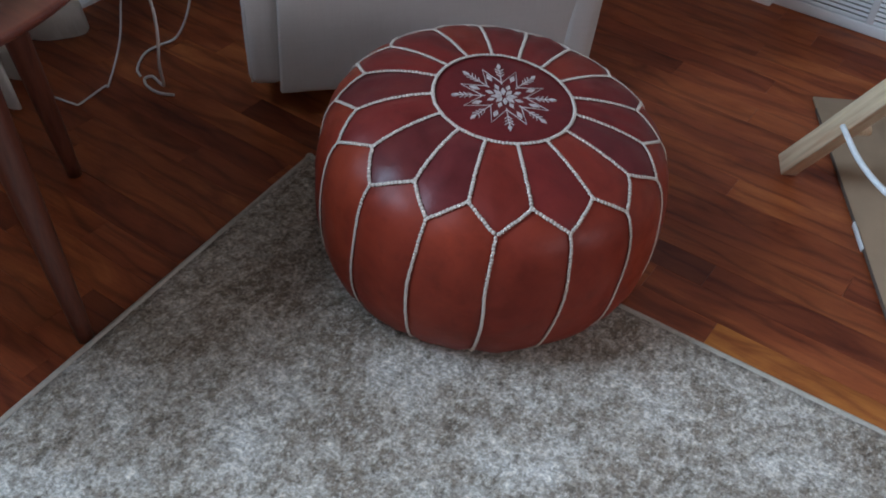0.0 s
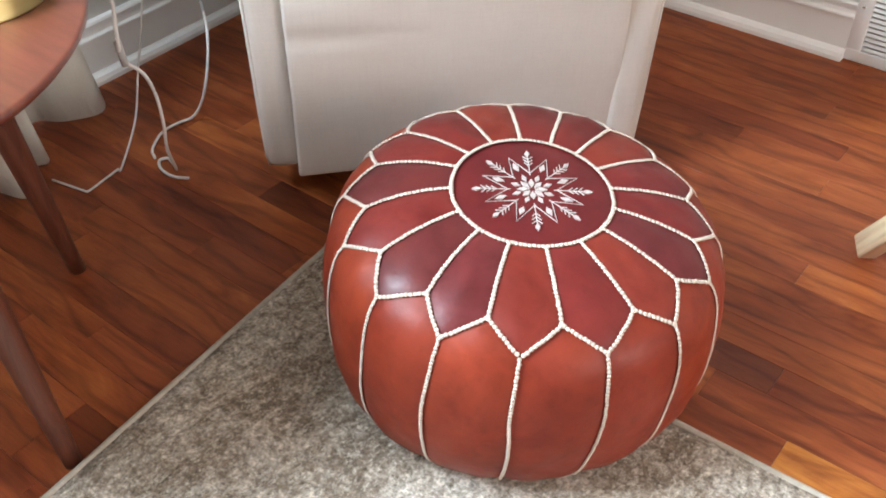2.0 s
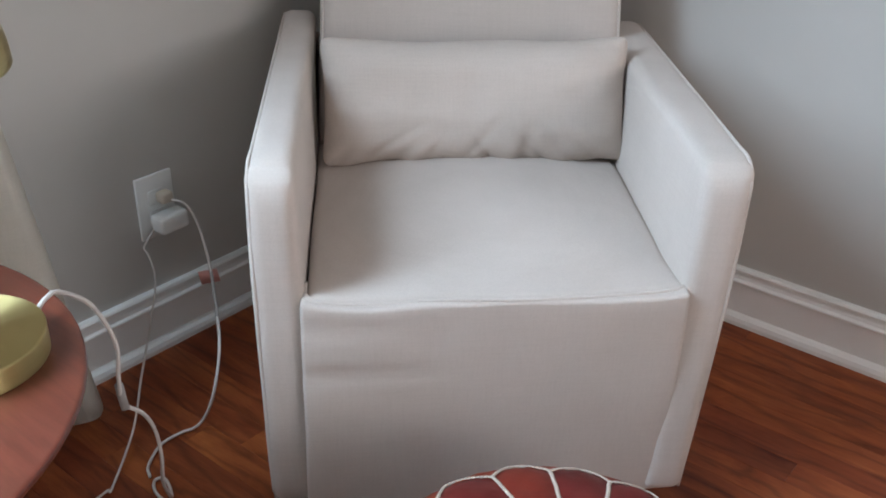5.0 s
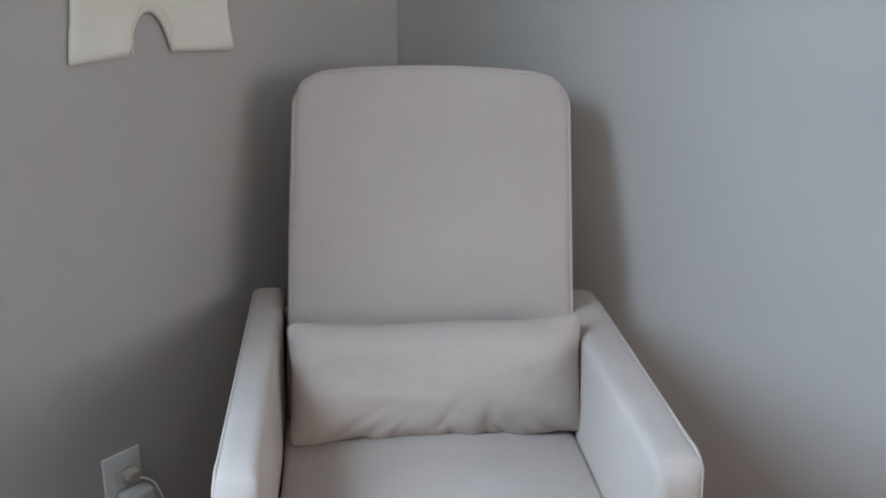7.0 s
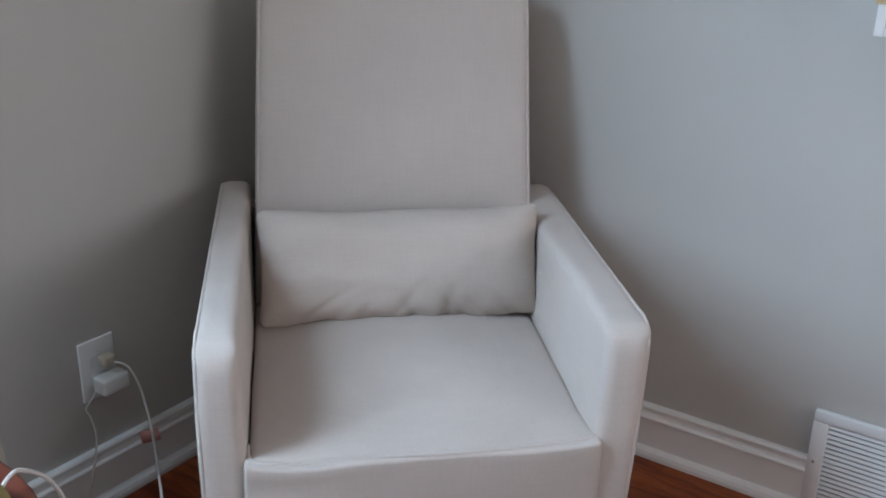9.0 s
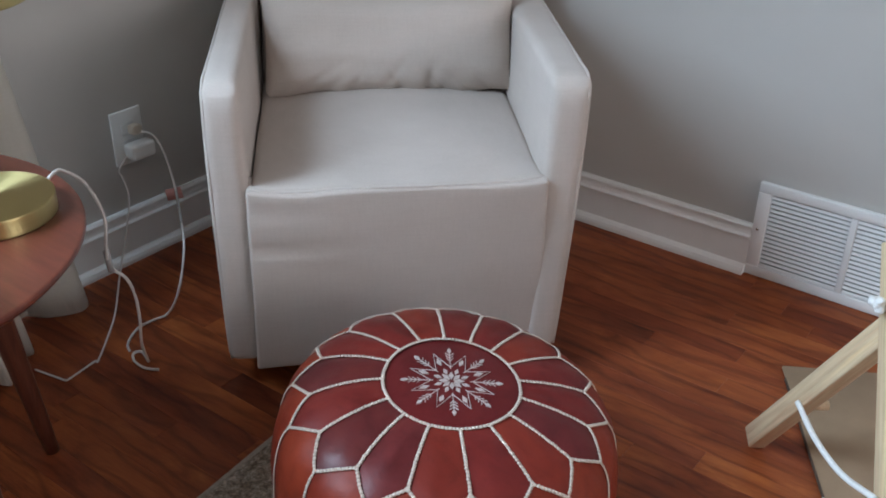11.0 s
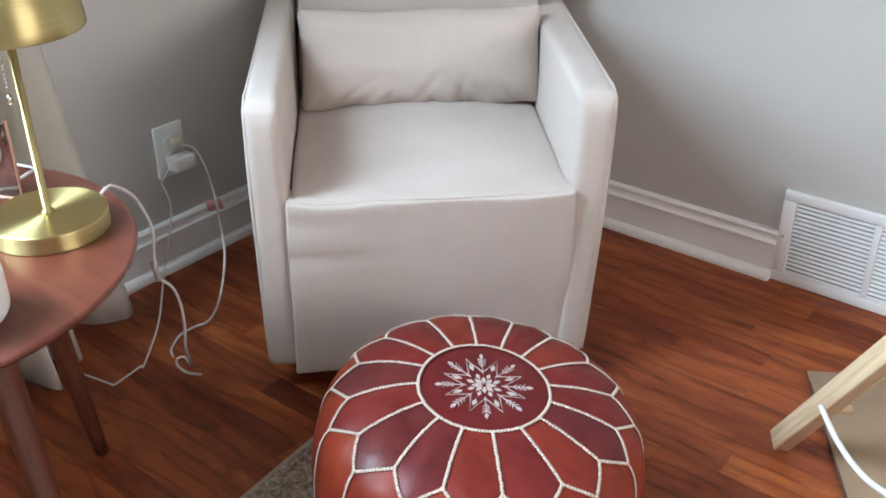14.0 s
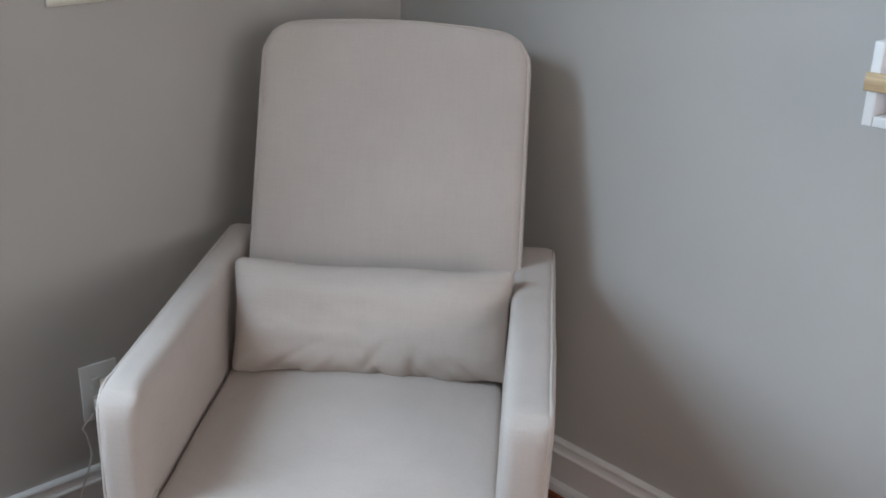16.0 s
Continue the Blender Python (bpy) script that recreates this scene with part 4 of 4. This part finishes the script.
# ---- curtain ----
def build_curtain():
    cur = thing("curtain", Matrix.Identity(4), "off-white linen curtain panel hanging in folds to the floor", "curtain")
    bm = bmesh.new()
    # the hem seen from above: pleats that stand out from the wall one by one
    hem = [(0.045, -1.030), (0.095, -1.032), (0.134, -1.066), (0.103, -1.123), (0.055, -1.150), (0.065, -1.180), (0.168, -1.206), (0.160, -1.234), (0.100, -1.262),
           (0.105, -1.278), (0.222, -1.290), (0.232, -1.309), (0.140, -1.335), (0.135, -1.350), (0.210, -1.366), (0.203, -1.420), (0.140, -1.465), (0.150, -1.500), (0.200, -1.540)]
    hem = spline([Vector((x, y, 0)) for x, y in hem], 8)
    n, nz = len(hem) - 1, 34
    g = []
    for j in range(nz + 1):
        z = 0.010 + 2.430 * j / nz
        row = []
        k = j / nz
        for i, q in enumerate(hem):
            u = i / n
            x = 0.085 + (q.x - 0.085 - 0.06 * u * k) * (1.0 - 0.45 * k) + 0.006 * noise.noise(Vector((u * 9, z * 3, 0)))
            row.append(bm.verts.new((x, q.y - 0.11 * min(1, z / 0.8) + 0.10 * k * u, z + (0.010 * math.sin(9 * u + 1) if j == 0 else 0) * 0.6)))
        g.append(row)
    for j in range(nz):
        for i in range(n):
            bm.faces.new((g[j][i], g[j][i + 1], g[j + 1][i + 1], g[j + 1][i]))
    bmesh.ops.solidify(bm, geom=bm.faces[:], thickness=0.002)
    part("cloth", bm, CURTAIN_CLOTH, cur)
    rod = bmesh.new()
    tube(rod, [(0.085, -0.98, 2.452), (0.085, -3.45, 2.452)], 0.011, 12)
    part("rod", rod, CHROME, cur)
    for y in (-1.0, -3.4):
        part("bracket", boxed(0.0, 0.092, y - 0.008, y + 0.008, 2.435, 2.452, 0.002), CHROME, cur)


build_curtain()


# ---- outlet and charger ----
def build_outlet():
    o = thing("wall_outlet", pose(0, -0.808, 0.292), "white double wall outlet with a plug in it", "outlet", kind="structure")
    part("cover_plate", boxed(0.0, 0.006, -0.040, 0.040, -0.063, 0.063, 0.003), PLASTIC, o)
    part("receptacle", boxed(0.0062, 0.009, -0.017, 0.017, 0.004, 0.032, 0.004), PLASTIC, o)
    part("receptacle", boxed(0.0062, 0.009, -0.017, 0.017, -0.036, -0.008, 0.004), PLASTIC, o)
    c = thing("plug_adapter", pose(0.0095, -0.806, 0.268), "white plug adapter with a thin cable in the outlet", "plug")
    part("body", soft_box(0.036, 0.062, 0.036, 0.008, (3, 4, 3)), PLASTIC, c, m=pose(0.0185, 0.008, -0.003))
    w = Matrix.Translation((0.0095, -0.806, 0.268)).inverted()
    line = [(0.028, -0.836, 0.258), (0.034, -0.856, 0.246), (0.030, -0.862, 0.232), (0.036, -0.858, 0.215), (0.050, -0.861, 0.171), (0.090, -0.909, 0.117), (0.150, -0.979, 0.067), (0.220, -1.052, 0.027), (0.289, -1.143, 0.004), (0.290, -1.153, 0.004), (0.295, -1.184, 0.004), (0.300, -1.217, 0.004), (0.299, -1.225, 0.004), (0.292, -1.227, 0.004), (0.262, -1.233, 0.004), (0.223, -1.241, 0.004)]
    part("cable", tubed(spline(line, 10), 0.0021, 7), CABLE, c, m=w)
    p = thing("lamp_plug", pose(0.0095, -0.800, 0.312), "beige two-pin plug with a pale cord and tag", "plug")
    part("body", soft_box(0.024, 0.026, 0.022, 0.006, (2, 2, 2)), BEIGE, p, m=pose(0.0125, 0, 0))
    w = Matrix.Translation((0.0095, -0.800, 0.312)).inverted()
    line = [(0.030, -0.795, 0.308), (0.050, -0.775, 0.296), (0.085, -0.778, 0.265), (0.135, -0.802, 0.232), (0.166, -0.820, 0.214)]
    part("cord", tubed(spline(line, 10), 0.0026, 8), CABLE, p, m=w)
    line = [(0.166, -0.820, 0.214), (0.205, -0.846, 0.190), (0.250, -0.878, 0.182)]
    part("cord", tubed(spline(line, 8), 0.0030, 8), CABLE_GREY, p, m=w)
    line = [(0.250, -0.878, 0.182), (0.300, -0.915, 0.178), (0.318, -0.936, 0.145), (0.322, -0.956, 0.095), (0.300, -0.960, 0.045), (0.275, -0.966, 0.010), (0.262, -0.99, 0.0045), (0.262, -1.03, 0.004), (0.290, -1.075, 0.004), (0.315, -1.09, 0.004)]
    part("cord", tubed(spline(line, 10), 0.0026, 8), CABLE, p, m=w)
    tag = bmesh.new()
    box(tag, -0.0008, 0.0008, -0.017, 0.017, -0.030, 0.0, 0.0, m=pose(0, 0, 0, 8, 12, -38))
    part("tag", tag, PINK, p, "pink paper tag on the cord", m=w @ Matrix.Translation((0.158, -0.822, 0.216)))


build_outlet()


# ---- return vent ----
def build_vent():
    v = thing("return_vent", pose(VENT_X0, -0.001, 0.0), "white louvred return vent on the wall at floor level", "vent", kind="structure")
    w = VENT_X1 - VENT_X0
    # sheet added behind the slats; its grey paints the shade of the gaps
    part("backing", boxed(0.03, w - 0.03, -0.004, 0.0, 0.015, VENT_Z - 0.02), SHADE_GREY, v)
    part("frame", boxed(0.0, w, -0.013, -0.0, 0.001, 0.026, 0.002), VENT_PAINT, v)
    part("frame", boxed(0.0, w, -0.013, -0.0, VENT_Z - 0.024, VENT_Z, 0.002), VENT_PAINT, v)
    part("frame", boxed(0.0, 0.029, -0.0127, -0.0, 0.0262, VENT_Z - 0.0242, 0.001), VENT_PAINT, v)
    part("frame", boxed(w - 0.029, w, -0.0127, -0.0, 0.0262, VENT_Z - 0.0242, 0.001), VENT_PAINT, v)
    part("mullion", boxed(0.2030, 0.2170, -0.0127, -0.0, 0.0262, VENT_Z - 0.0242, 0.001), VENT_PAINT, v)
    n = 17
    step = (VENT_Z - 0.0512) / n
    mesh = None
    for x0 in (0.0293, 0.2173):
        for i in range(n):
            z = 0.0265 + step * (i + 0.5)
            if mesh is None:
                bm = boxed(0, 0.1733, -0.0039, 0.0039, -0.0006, 0.0006, 0.0004, 1, m=pose(0, 0, 0, 35))
                ob = part("slat", bm, VENT_PAINT, v, smooth=False, m=pose(x0, -0.0085, z))
                mesh = ob.data
            else:
                ob = new("slat", mesh)
                ob.parent, ob.matrix_basis = v, pose(x0, -0.0085, z)
    for x in (0.012, w - 0.012):
        part("screw", lathe(bmesh.new(), [(0, 0), (0.0035, 0), (0.0025, 0.0015), (0, 0.002)], 12), CHROME, v, m=pose(x, -0.0129, 0.118, 90))


build_vent()


# ---- romper on the wall ----
def build_romper():
    r = thing("baby_romper", pose(0.004, -0.661, 1.065), "ivory cotton baby romper hanging flat on the wall", "romper")
    bm = bmesh.new()
    n, nz = 44, 36
    top = 0.42

    def half(z):
        return 0.169 - 0.01 * (z / 0.13) if z < 0.13 else 0.159 - 0.035 * (z - 0.13) / 0.29
    front, back = {}, {}
    for j in range(nz + 1):
        k = j / nz
        for i in range(n + 1):
            u = -1 + 2 * i / n
            z = top * k
            y = u * half(z) + 0.0025 * math.sin(38 * z + 2 * u) * abs(u)
            arch = 0.077 * math.sqrt(max(0.0, 1 - ((y + 0.015) / 0.042) ** 2)) if abs(y + 0.015) < 0.042 else 0.0
            foot = max(arch, 0.009 * (1 - abs(u)) * 1.0)
            if u > 0.85:
                foot = 0.0
            zz = foot + (top - foot) * k
            x = 0.006 + 0.004 * math.sin(24 * y + 3) * (1 - k) + 0.005 * noise.noise(Vector((y * 12, zz * 8, 1)))
            edge = 0.4 if i in (0, n) or j in (0, nz) else 1.0
            front[i, j] = bm.verts.new((x * edge + 0.006, y, zz))
            back[i, j] = bm.verts.new((0.002, y, zz))
    for j in range(nz):
        for i in range(n):
            bm.faces.new((front[i, j], front[i + 1, j], front[i + 1, j + 1], front[i, j + 1]))
            bm.faces.new((back[i, j], back[i, j + 1], back[i + 1, j + 1], back[i + 1, j]))
    loop = [(i, 0) for i in range(n)] + [(n, j) for j in range(nz)] + [(i, nz) for i in range(n, 0, -1)] + [(0, j) for j in range(nz, 0, -1)]
    for a, b in zip(loop, loop[1:] + loop[:1]):
        bm.faces.new((front[a], front[b], back[b], back[a]))
    part("body", bm, COTTON, r)
    for y in (-0.07, 0.07):
        part("strap", boxed(0.004, 0.009, y - 0.016, y + 0.016, top - 0.01, top + 0.09, 0.002), COTTON, r)
    line = [(0.017, -0.058 + 0.0, 0.010), (0.018, -0.056, 0.05), (0.018, -0.036, 0.083), (0.018, -0.015, 0.090), (0.018, 0.006, 0.083), (0.018, 0.026, 0.05), (0.017, 0.030, 0.010)]
    part("hem_seam", tubed(spline(line, 8), 0.0012, 5), COTTON, r)
    for y, lean in ((-0.060, -0.004), (0.034, 0.006), (0.105, 0.002)):
        seam = [(0.0165 + 0.002 * math.sin(14 * z), y + lean * z / 0.3, z) for z in [0.10 + 0.03 * i for i in range(10)]]
        part("seam", tubed(seam, 0.0022, 6), COTTON, r)
    part("peg", tubed([(-0.002, 0, top + 0.085), (0.03, 0, top + 0.09)], 0.006, 10), RAIL_WOOD, r)
    part("hanger_bar", tubed([(0.012, -0.1, top + 0.083), (0.012, 0.1, top + 0.083)], 0.005, 10), RAIL_WOOD, r)


build_romper()


# ---- book rack on the wall ----
def build_rack():
    x0, z0, w = 1.157, 0.966, 0.40
    r = thing("book_rack", pose(x0, -0.001, z0), "white wall book rack with a pale wooden front rail", "book rack")
    part("back_board", boxed(0.017, w - 0.017, -0.012, 0.0, 0.0, 0.12, 0.002), TRIM, r)
    part("bottom_board", boxed(0.0165, w - 0.0165, -0.085, -0.0125, 0.0, 0.016, 0.002), TRIM, r)
    for x in (0.0, w - 0.016):
        part("side_board", boxed(x, x + 0.016, -0.085, 0.0, 0.0, 0.125, 0.002), TRIM, r)
    part("rail", boxed(-0.003, w + 0.003, -0.094, -0.0855, 0.053, 0.080, 0.002), RAIL_WOOD, r, "pale maple rail")
    b = thing("picture_book", pose(x0 + 0.030, -0.030, z0 + 0.0165, 5), "lilac picture book with rust and blue shapes in the rack", "book")
    part("cover", boxed(0.0, 0.22, -0.014, 0.0, 0.0, 0.25, 0.0015), COVER_LILAC, b)

    def blob(cx, cz, rx, rz, f):
        bm = bmesh.new()
        vs = [bm.verts.new((cx + rx * math.cos(t) * (1 + f * math.sin(3 * t)), -0.0146, cz + rz * math.sin(t) * (1 + f * math.cos(2 * t)))) for t in [2 * math.pi * i / 40 for i in range(40)]]
        face = bm.faces.new(vs)
        out = bmesh.ops.extrude_face_region(bm, geom=[face])
        bmesh.ops.translate(bm, vec=(0, 0.0004, 0), verts=[e for e in out["geom"] if isinstance(e, bmesh.types.BMVert)])
        return bm
    part("printed_shape", blob(0.105, 0.115, 0.060, 0.062, 0.08), COVER_RUST, b, smooth=False)
    part("printed_shape", blob(0.085, 0.022, 0.035, 0.016, 0.1), COVER_BLUE, b, smooth=False)


build_rack()


# ---- wooden play gym and board on the floor ----
def beam(a, b, w, d, side, bevel=0.003):
    """A square stick from a to b; side is roughly the way of its width."""
    a, b = Vector(a), Vector(b)
    z = (b - a).normalized()
    x = (Vector(side) - z * Vector(side).dot(z)).normalized()
    y = z.cross(x)
    m = Matrix((x, y, z)).transposed().to_4x4()
    m.translation = a
    return boxed(-w / 2, w / 2, -d / 2, d / 2, 0, (b - a).length, bevel, 2), m


def build_gym():
    g = thing("play_gym", Matrix.Identity(4), "pale pine wooden play gym frame with white rope", "play gym")
    foot, joint, post_foot = Vector((1.407, -0.577, 0.012)), Vector((1.622, -0.727, 0.452)), Vector((1.755, -0.895, 0.010))
    side = Vector((0.78, 0.62, 0))
    bm, m = beam(foot, joint + (joint - foot).normalized() * 0.02, 0.030, 0.039, side)
    part("leg", bm, PINE, g, m=m)
    off = Vector((-0.026, -0.022, 0))
    top = joint + (joint - post_foot).normalized() * 0.085
    bm, m = beam(post_foot + off, top + off, 0.030, 0.046, side)
    part("leg", bm, PINE, g, m=m)
    tie = bmesh.new()
    tie_at = joint + off + Vector((-0.022, -0.016, 0.004))
    for d, r in (((0, 0, 0), 0.0095), ((0.004, -0.002, -0.006), 0.0075), ((-0.006, -0.003, 0.003), 0.0070), ((0.003, -0.003, 0.006), 0.0065)):
        bmesh.ops.create_icosphere(tie, subdivisions=3, radius=r, matrix=Matrix.Translation(tie_at + Vector(d)))
    for v in tie.verts:
        v.co += wobble(v.co, 130, 0.0018)
    part("rope_knot", tie, ROPE, g, "white cotton rope knot")
    e = foot.lerp(joint, 0.30)
    part("dowel", tubed([e + side * -0.005, e + side * 0.055], 0.008, 12), PINE, g)
    k = joint + off + side * 0.01
    part("crossbar", tubed([k, k + side * 0.30], 0.012, 14), PINE, g)
    h = k + side * 0.055
    hang = part("hanging_cord", tubed([h + Vector((0, 0, -0.011)), h + Vector((0.001, 0.001, -0.183))], 0.0022, 7), ROPE, g, "white hanging cord")
    ring = [h + Vector((0.021 * math.cos(q) * 0.75, 0.021 * math.cos(q) * 0.65, -0.204 + 0.021 * math.sin(q))) for q in [2 * math.pi * i / 28 for i in range(28)]]
    part("ring", tubed(ring, 0.0055, 9, closed=True), ROSE, hang, "pale pink wooden ring")
    a, b = foot.lerp(joint, 0.37) + Vector((-0.006, -0.02, 0.0)), post_foot.lerp(joint, 0.465) + off + Vector((-0.018, -0.012, 0))
    line = [a, a.lerp(b, 0.3) + Vector((0, 0, -0.022)), a.lerp(b, 0.65) + Vector((0, 0, -0.024)), b]
    rope = part("rope", tubed(spline(line, 10), 0.0048, 9), ROPE, g, "white cotton rope")
    mid = post_foot.lerp(joint, 0.405) + off + Vector((-0.020, -0.016, -0.004))
    knot = bmesh.new()
    for d, r in (((0, 0, 0), 0.0105), ((-0.008, -0.003, -0.007), 0.0090), ((-0.017, -0.004, -0.010), 0.0075), ((-0.023, -0.003, -0.016), 0.0060), ((0.004, -0.003, 0.007), 0.0080)):
        bmesh.ops.create_icosphere(knot, subdivisions=3, radius=r, matrix=Matrix.Translation(mid + Vector(d)))
    for v in knot.verts:
        v.co += wobble(v.co, 110, 0.0016)
    part("knot", knot, ROPE, rope)


build_gym()


def build_board():
    b = thing("cardboard_panel", Matrix.Identity(4), "brown cardboard panel with dark edges lying on the floor", "cardboard")
    c = Vector((1.366, -0.325, 0.0))
    u, v = Vector((0.255, -0.350, 0)).normalized(), Vector((0.85, 0.40, 0)).normalized()
    m = Matrix((u, v, Vector((0, 0, 1)))).transposed().to_4x4()
    m.translation = c
    part("panel", boxed(0.0, 0.62, 0.0, 0.30, 0.0005, 0.007, 0.001, 1), BOARD, b, m=m)
    part("edge_strip", boxed(0.04, 0.62, -0.0028, -0.0003, 0.0005, 0.0078, 0.0008, 1), EDGE_BROWN, b, m=m)
    part("label", boxed(0.375, 0.44, -0.0065, -0.0032, 0.0005, 0.012, 0.001, 1), PLASTIC, b, "white sticker on the edge", m=m)


build_board()


# ---- floor boards ----
def build_floor():
    f = thing("floor", Matrix.Identity(4), "glossy reddish cherry strip floor with mixed board tones", "floor", kind="structure")
    part("subfloor", boxed(-T, ROOM_X + T, ROOM_Y - T, T, -0.10, -0.006), DARK, f, smooth=False)
    rnd = random.Random(11)
    width, gap = 0.0575, 0.0002
    rest = bmesh.new()

    def plank(bm, x0, x1, y0, y1, h):
        box(bm, x0 + gap, x1 - gap, y0 + gap, y1 - gap, -0.018, h, 0.0002, 1)
        return bm
    y = -0.9965
    while y < 0:
        y += width
    while y > ROOM_Y:
        y0, y1 = y - width, min(y, 0)
        pale = abs(y1 + 0.9965) < 0.001
        x = -rnd.uniform(0.0, 0.7)
        cuts = [x]
        while x < ROOM_X:
            x += rnd.uniform(0.28, 0.95)
            cuts.append(x)
        dark_at = None
        for top, start in ((-0.9965, 0.541), (-0.8815, 0.93), (-1.514, 0.685), (-0.939, None)):
            if abs(y1 - top) < 0.001:
                dark_at = start
                cuts = {-0.9965: [-0.3, 0.12, 0.541, 0.98, 1.463, 2.05, 2.8, 3.6, 4.3, 5.1, 6.1], -0.8815: [-0.2, 0.36, 0.93, 1.41, 2.02, 2.6, 3.6, 4.4, 5.1, 6.1],
                        -1.514: [-0.1, 0.22, 0.685, 0.95, 1.6, 2.3, 3.0, 3.6, 4.2, 5.1, 6.1], -0.939: [-0.4, 0.28, 0.80, 1.335, 1.74, 2.4, 3.1, 3.6, 4.5, 5.1, 6.1]}[top]
        if y1 > 0.001 or y0 >= y1:
            y -= width
            continue
        for a, b in zip(cuts, cuts[1:]):
            a, b = max(a, 0.0), min(b, ROOM_X)
            if b - a < 0.01:
                continue
            h = rnd.uniform(-0.00015, 0.0)
            if a < 2.1 and y1 > -1.9:
                mat = FLOOR_PALE if (pale and abs(a - 1.463) < 0.01) else FLOOR_WOOD
                if dark_at is not None and abs(a - dark_at) < 0.001:
                    mat = FLOOR_DARK
                part("plank", plank(bmesh.new(), a, b, y0, y1, h), mat, f, smooth=False)
            else:
                plank(rest, a, b, y0, y1, h)
        y -= width
    tagged(part("far_planks", rest, FLOOR_WOOD, f, smooth=False), kind="stuff")


build_floor()
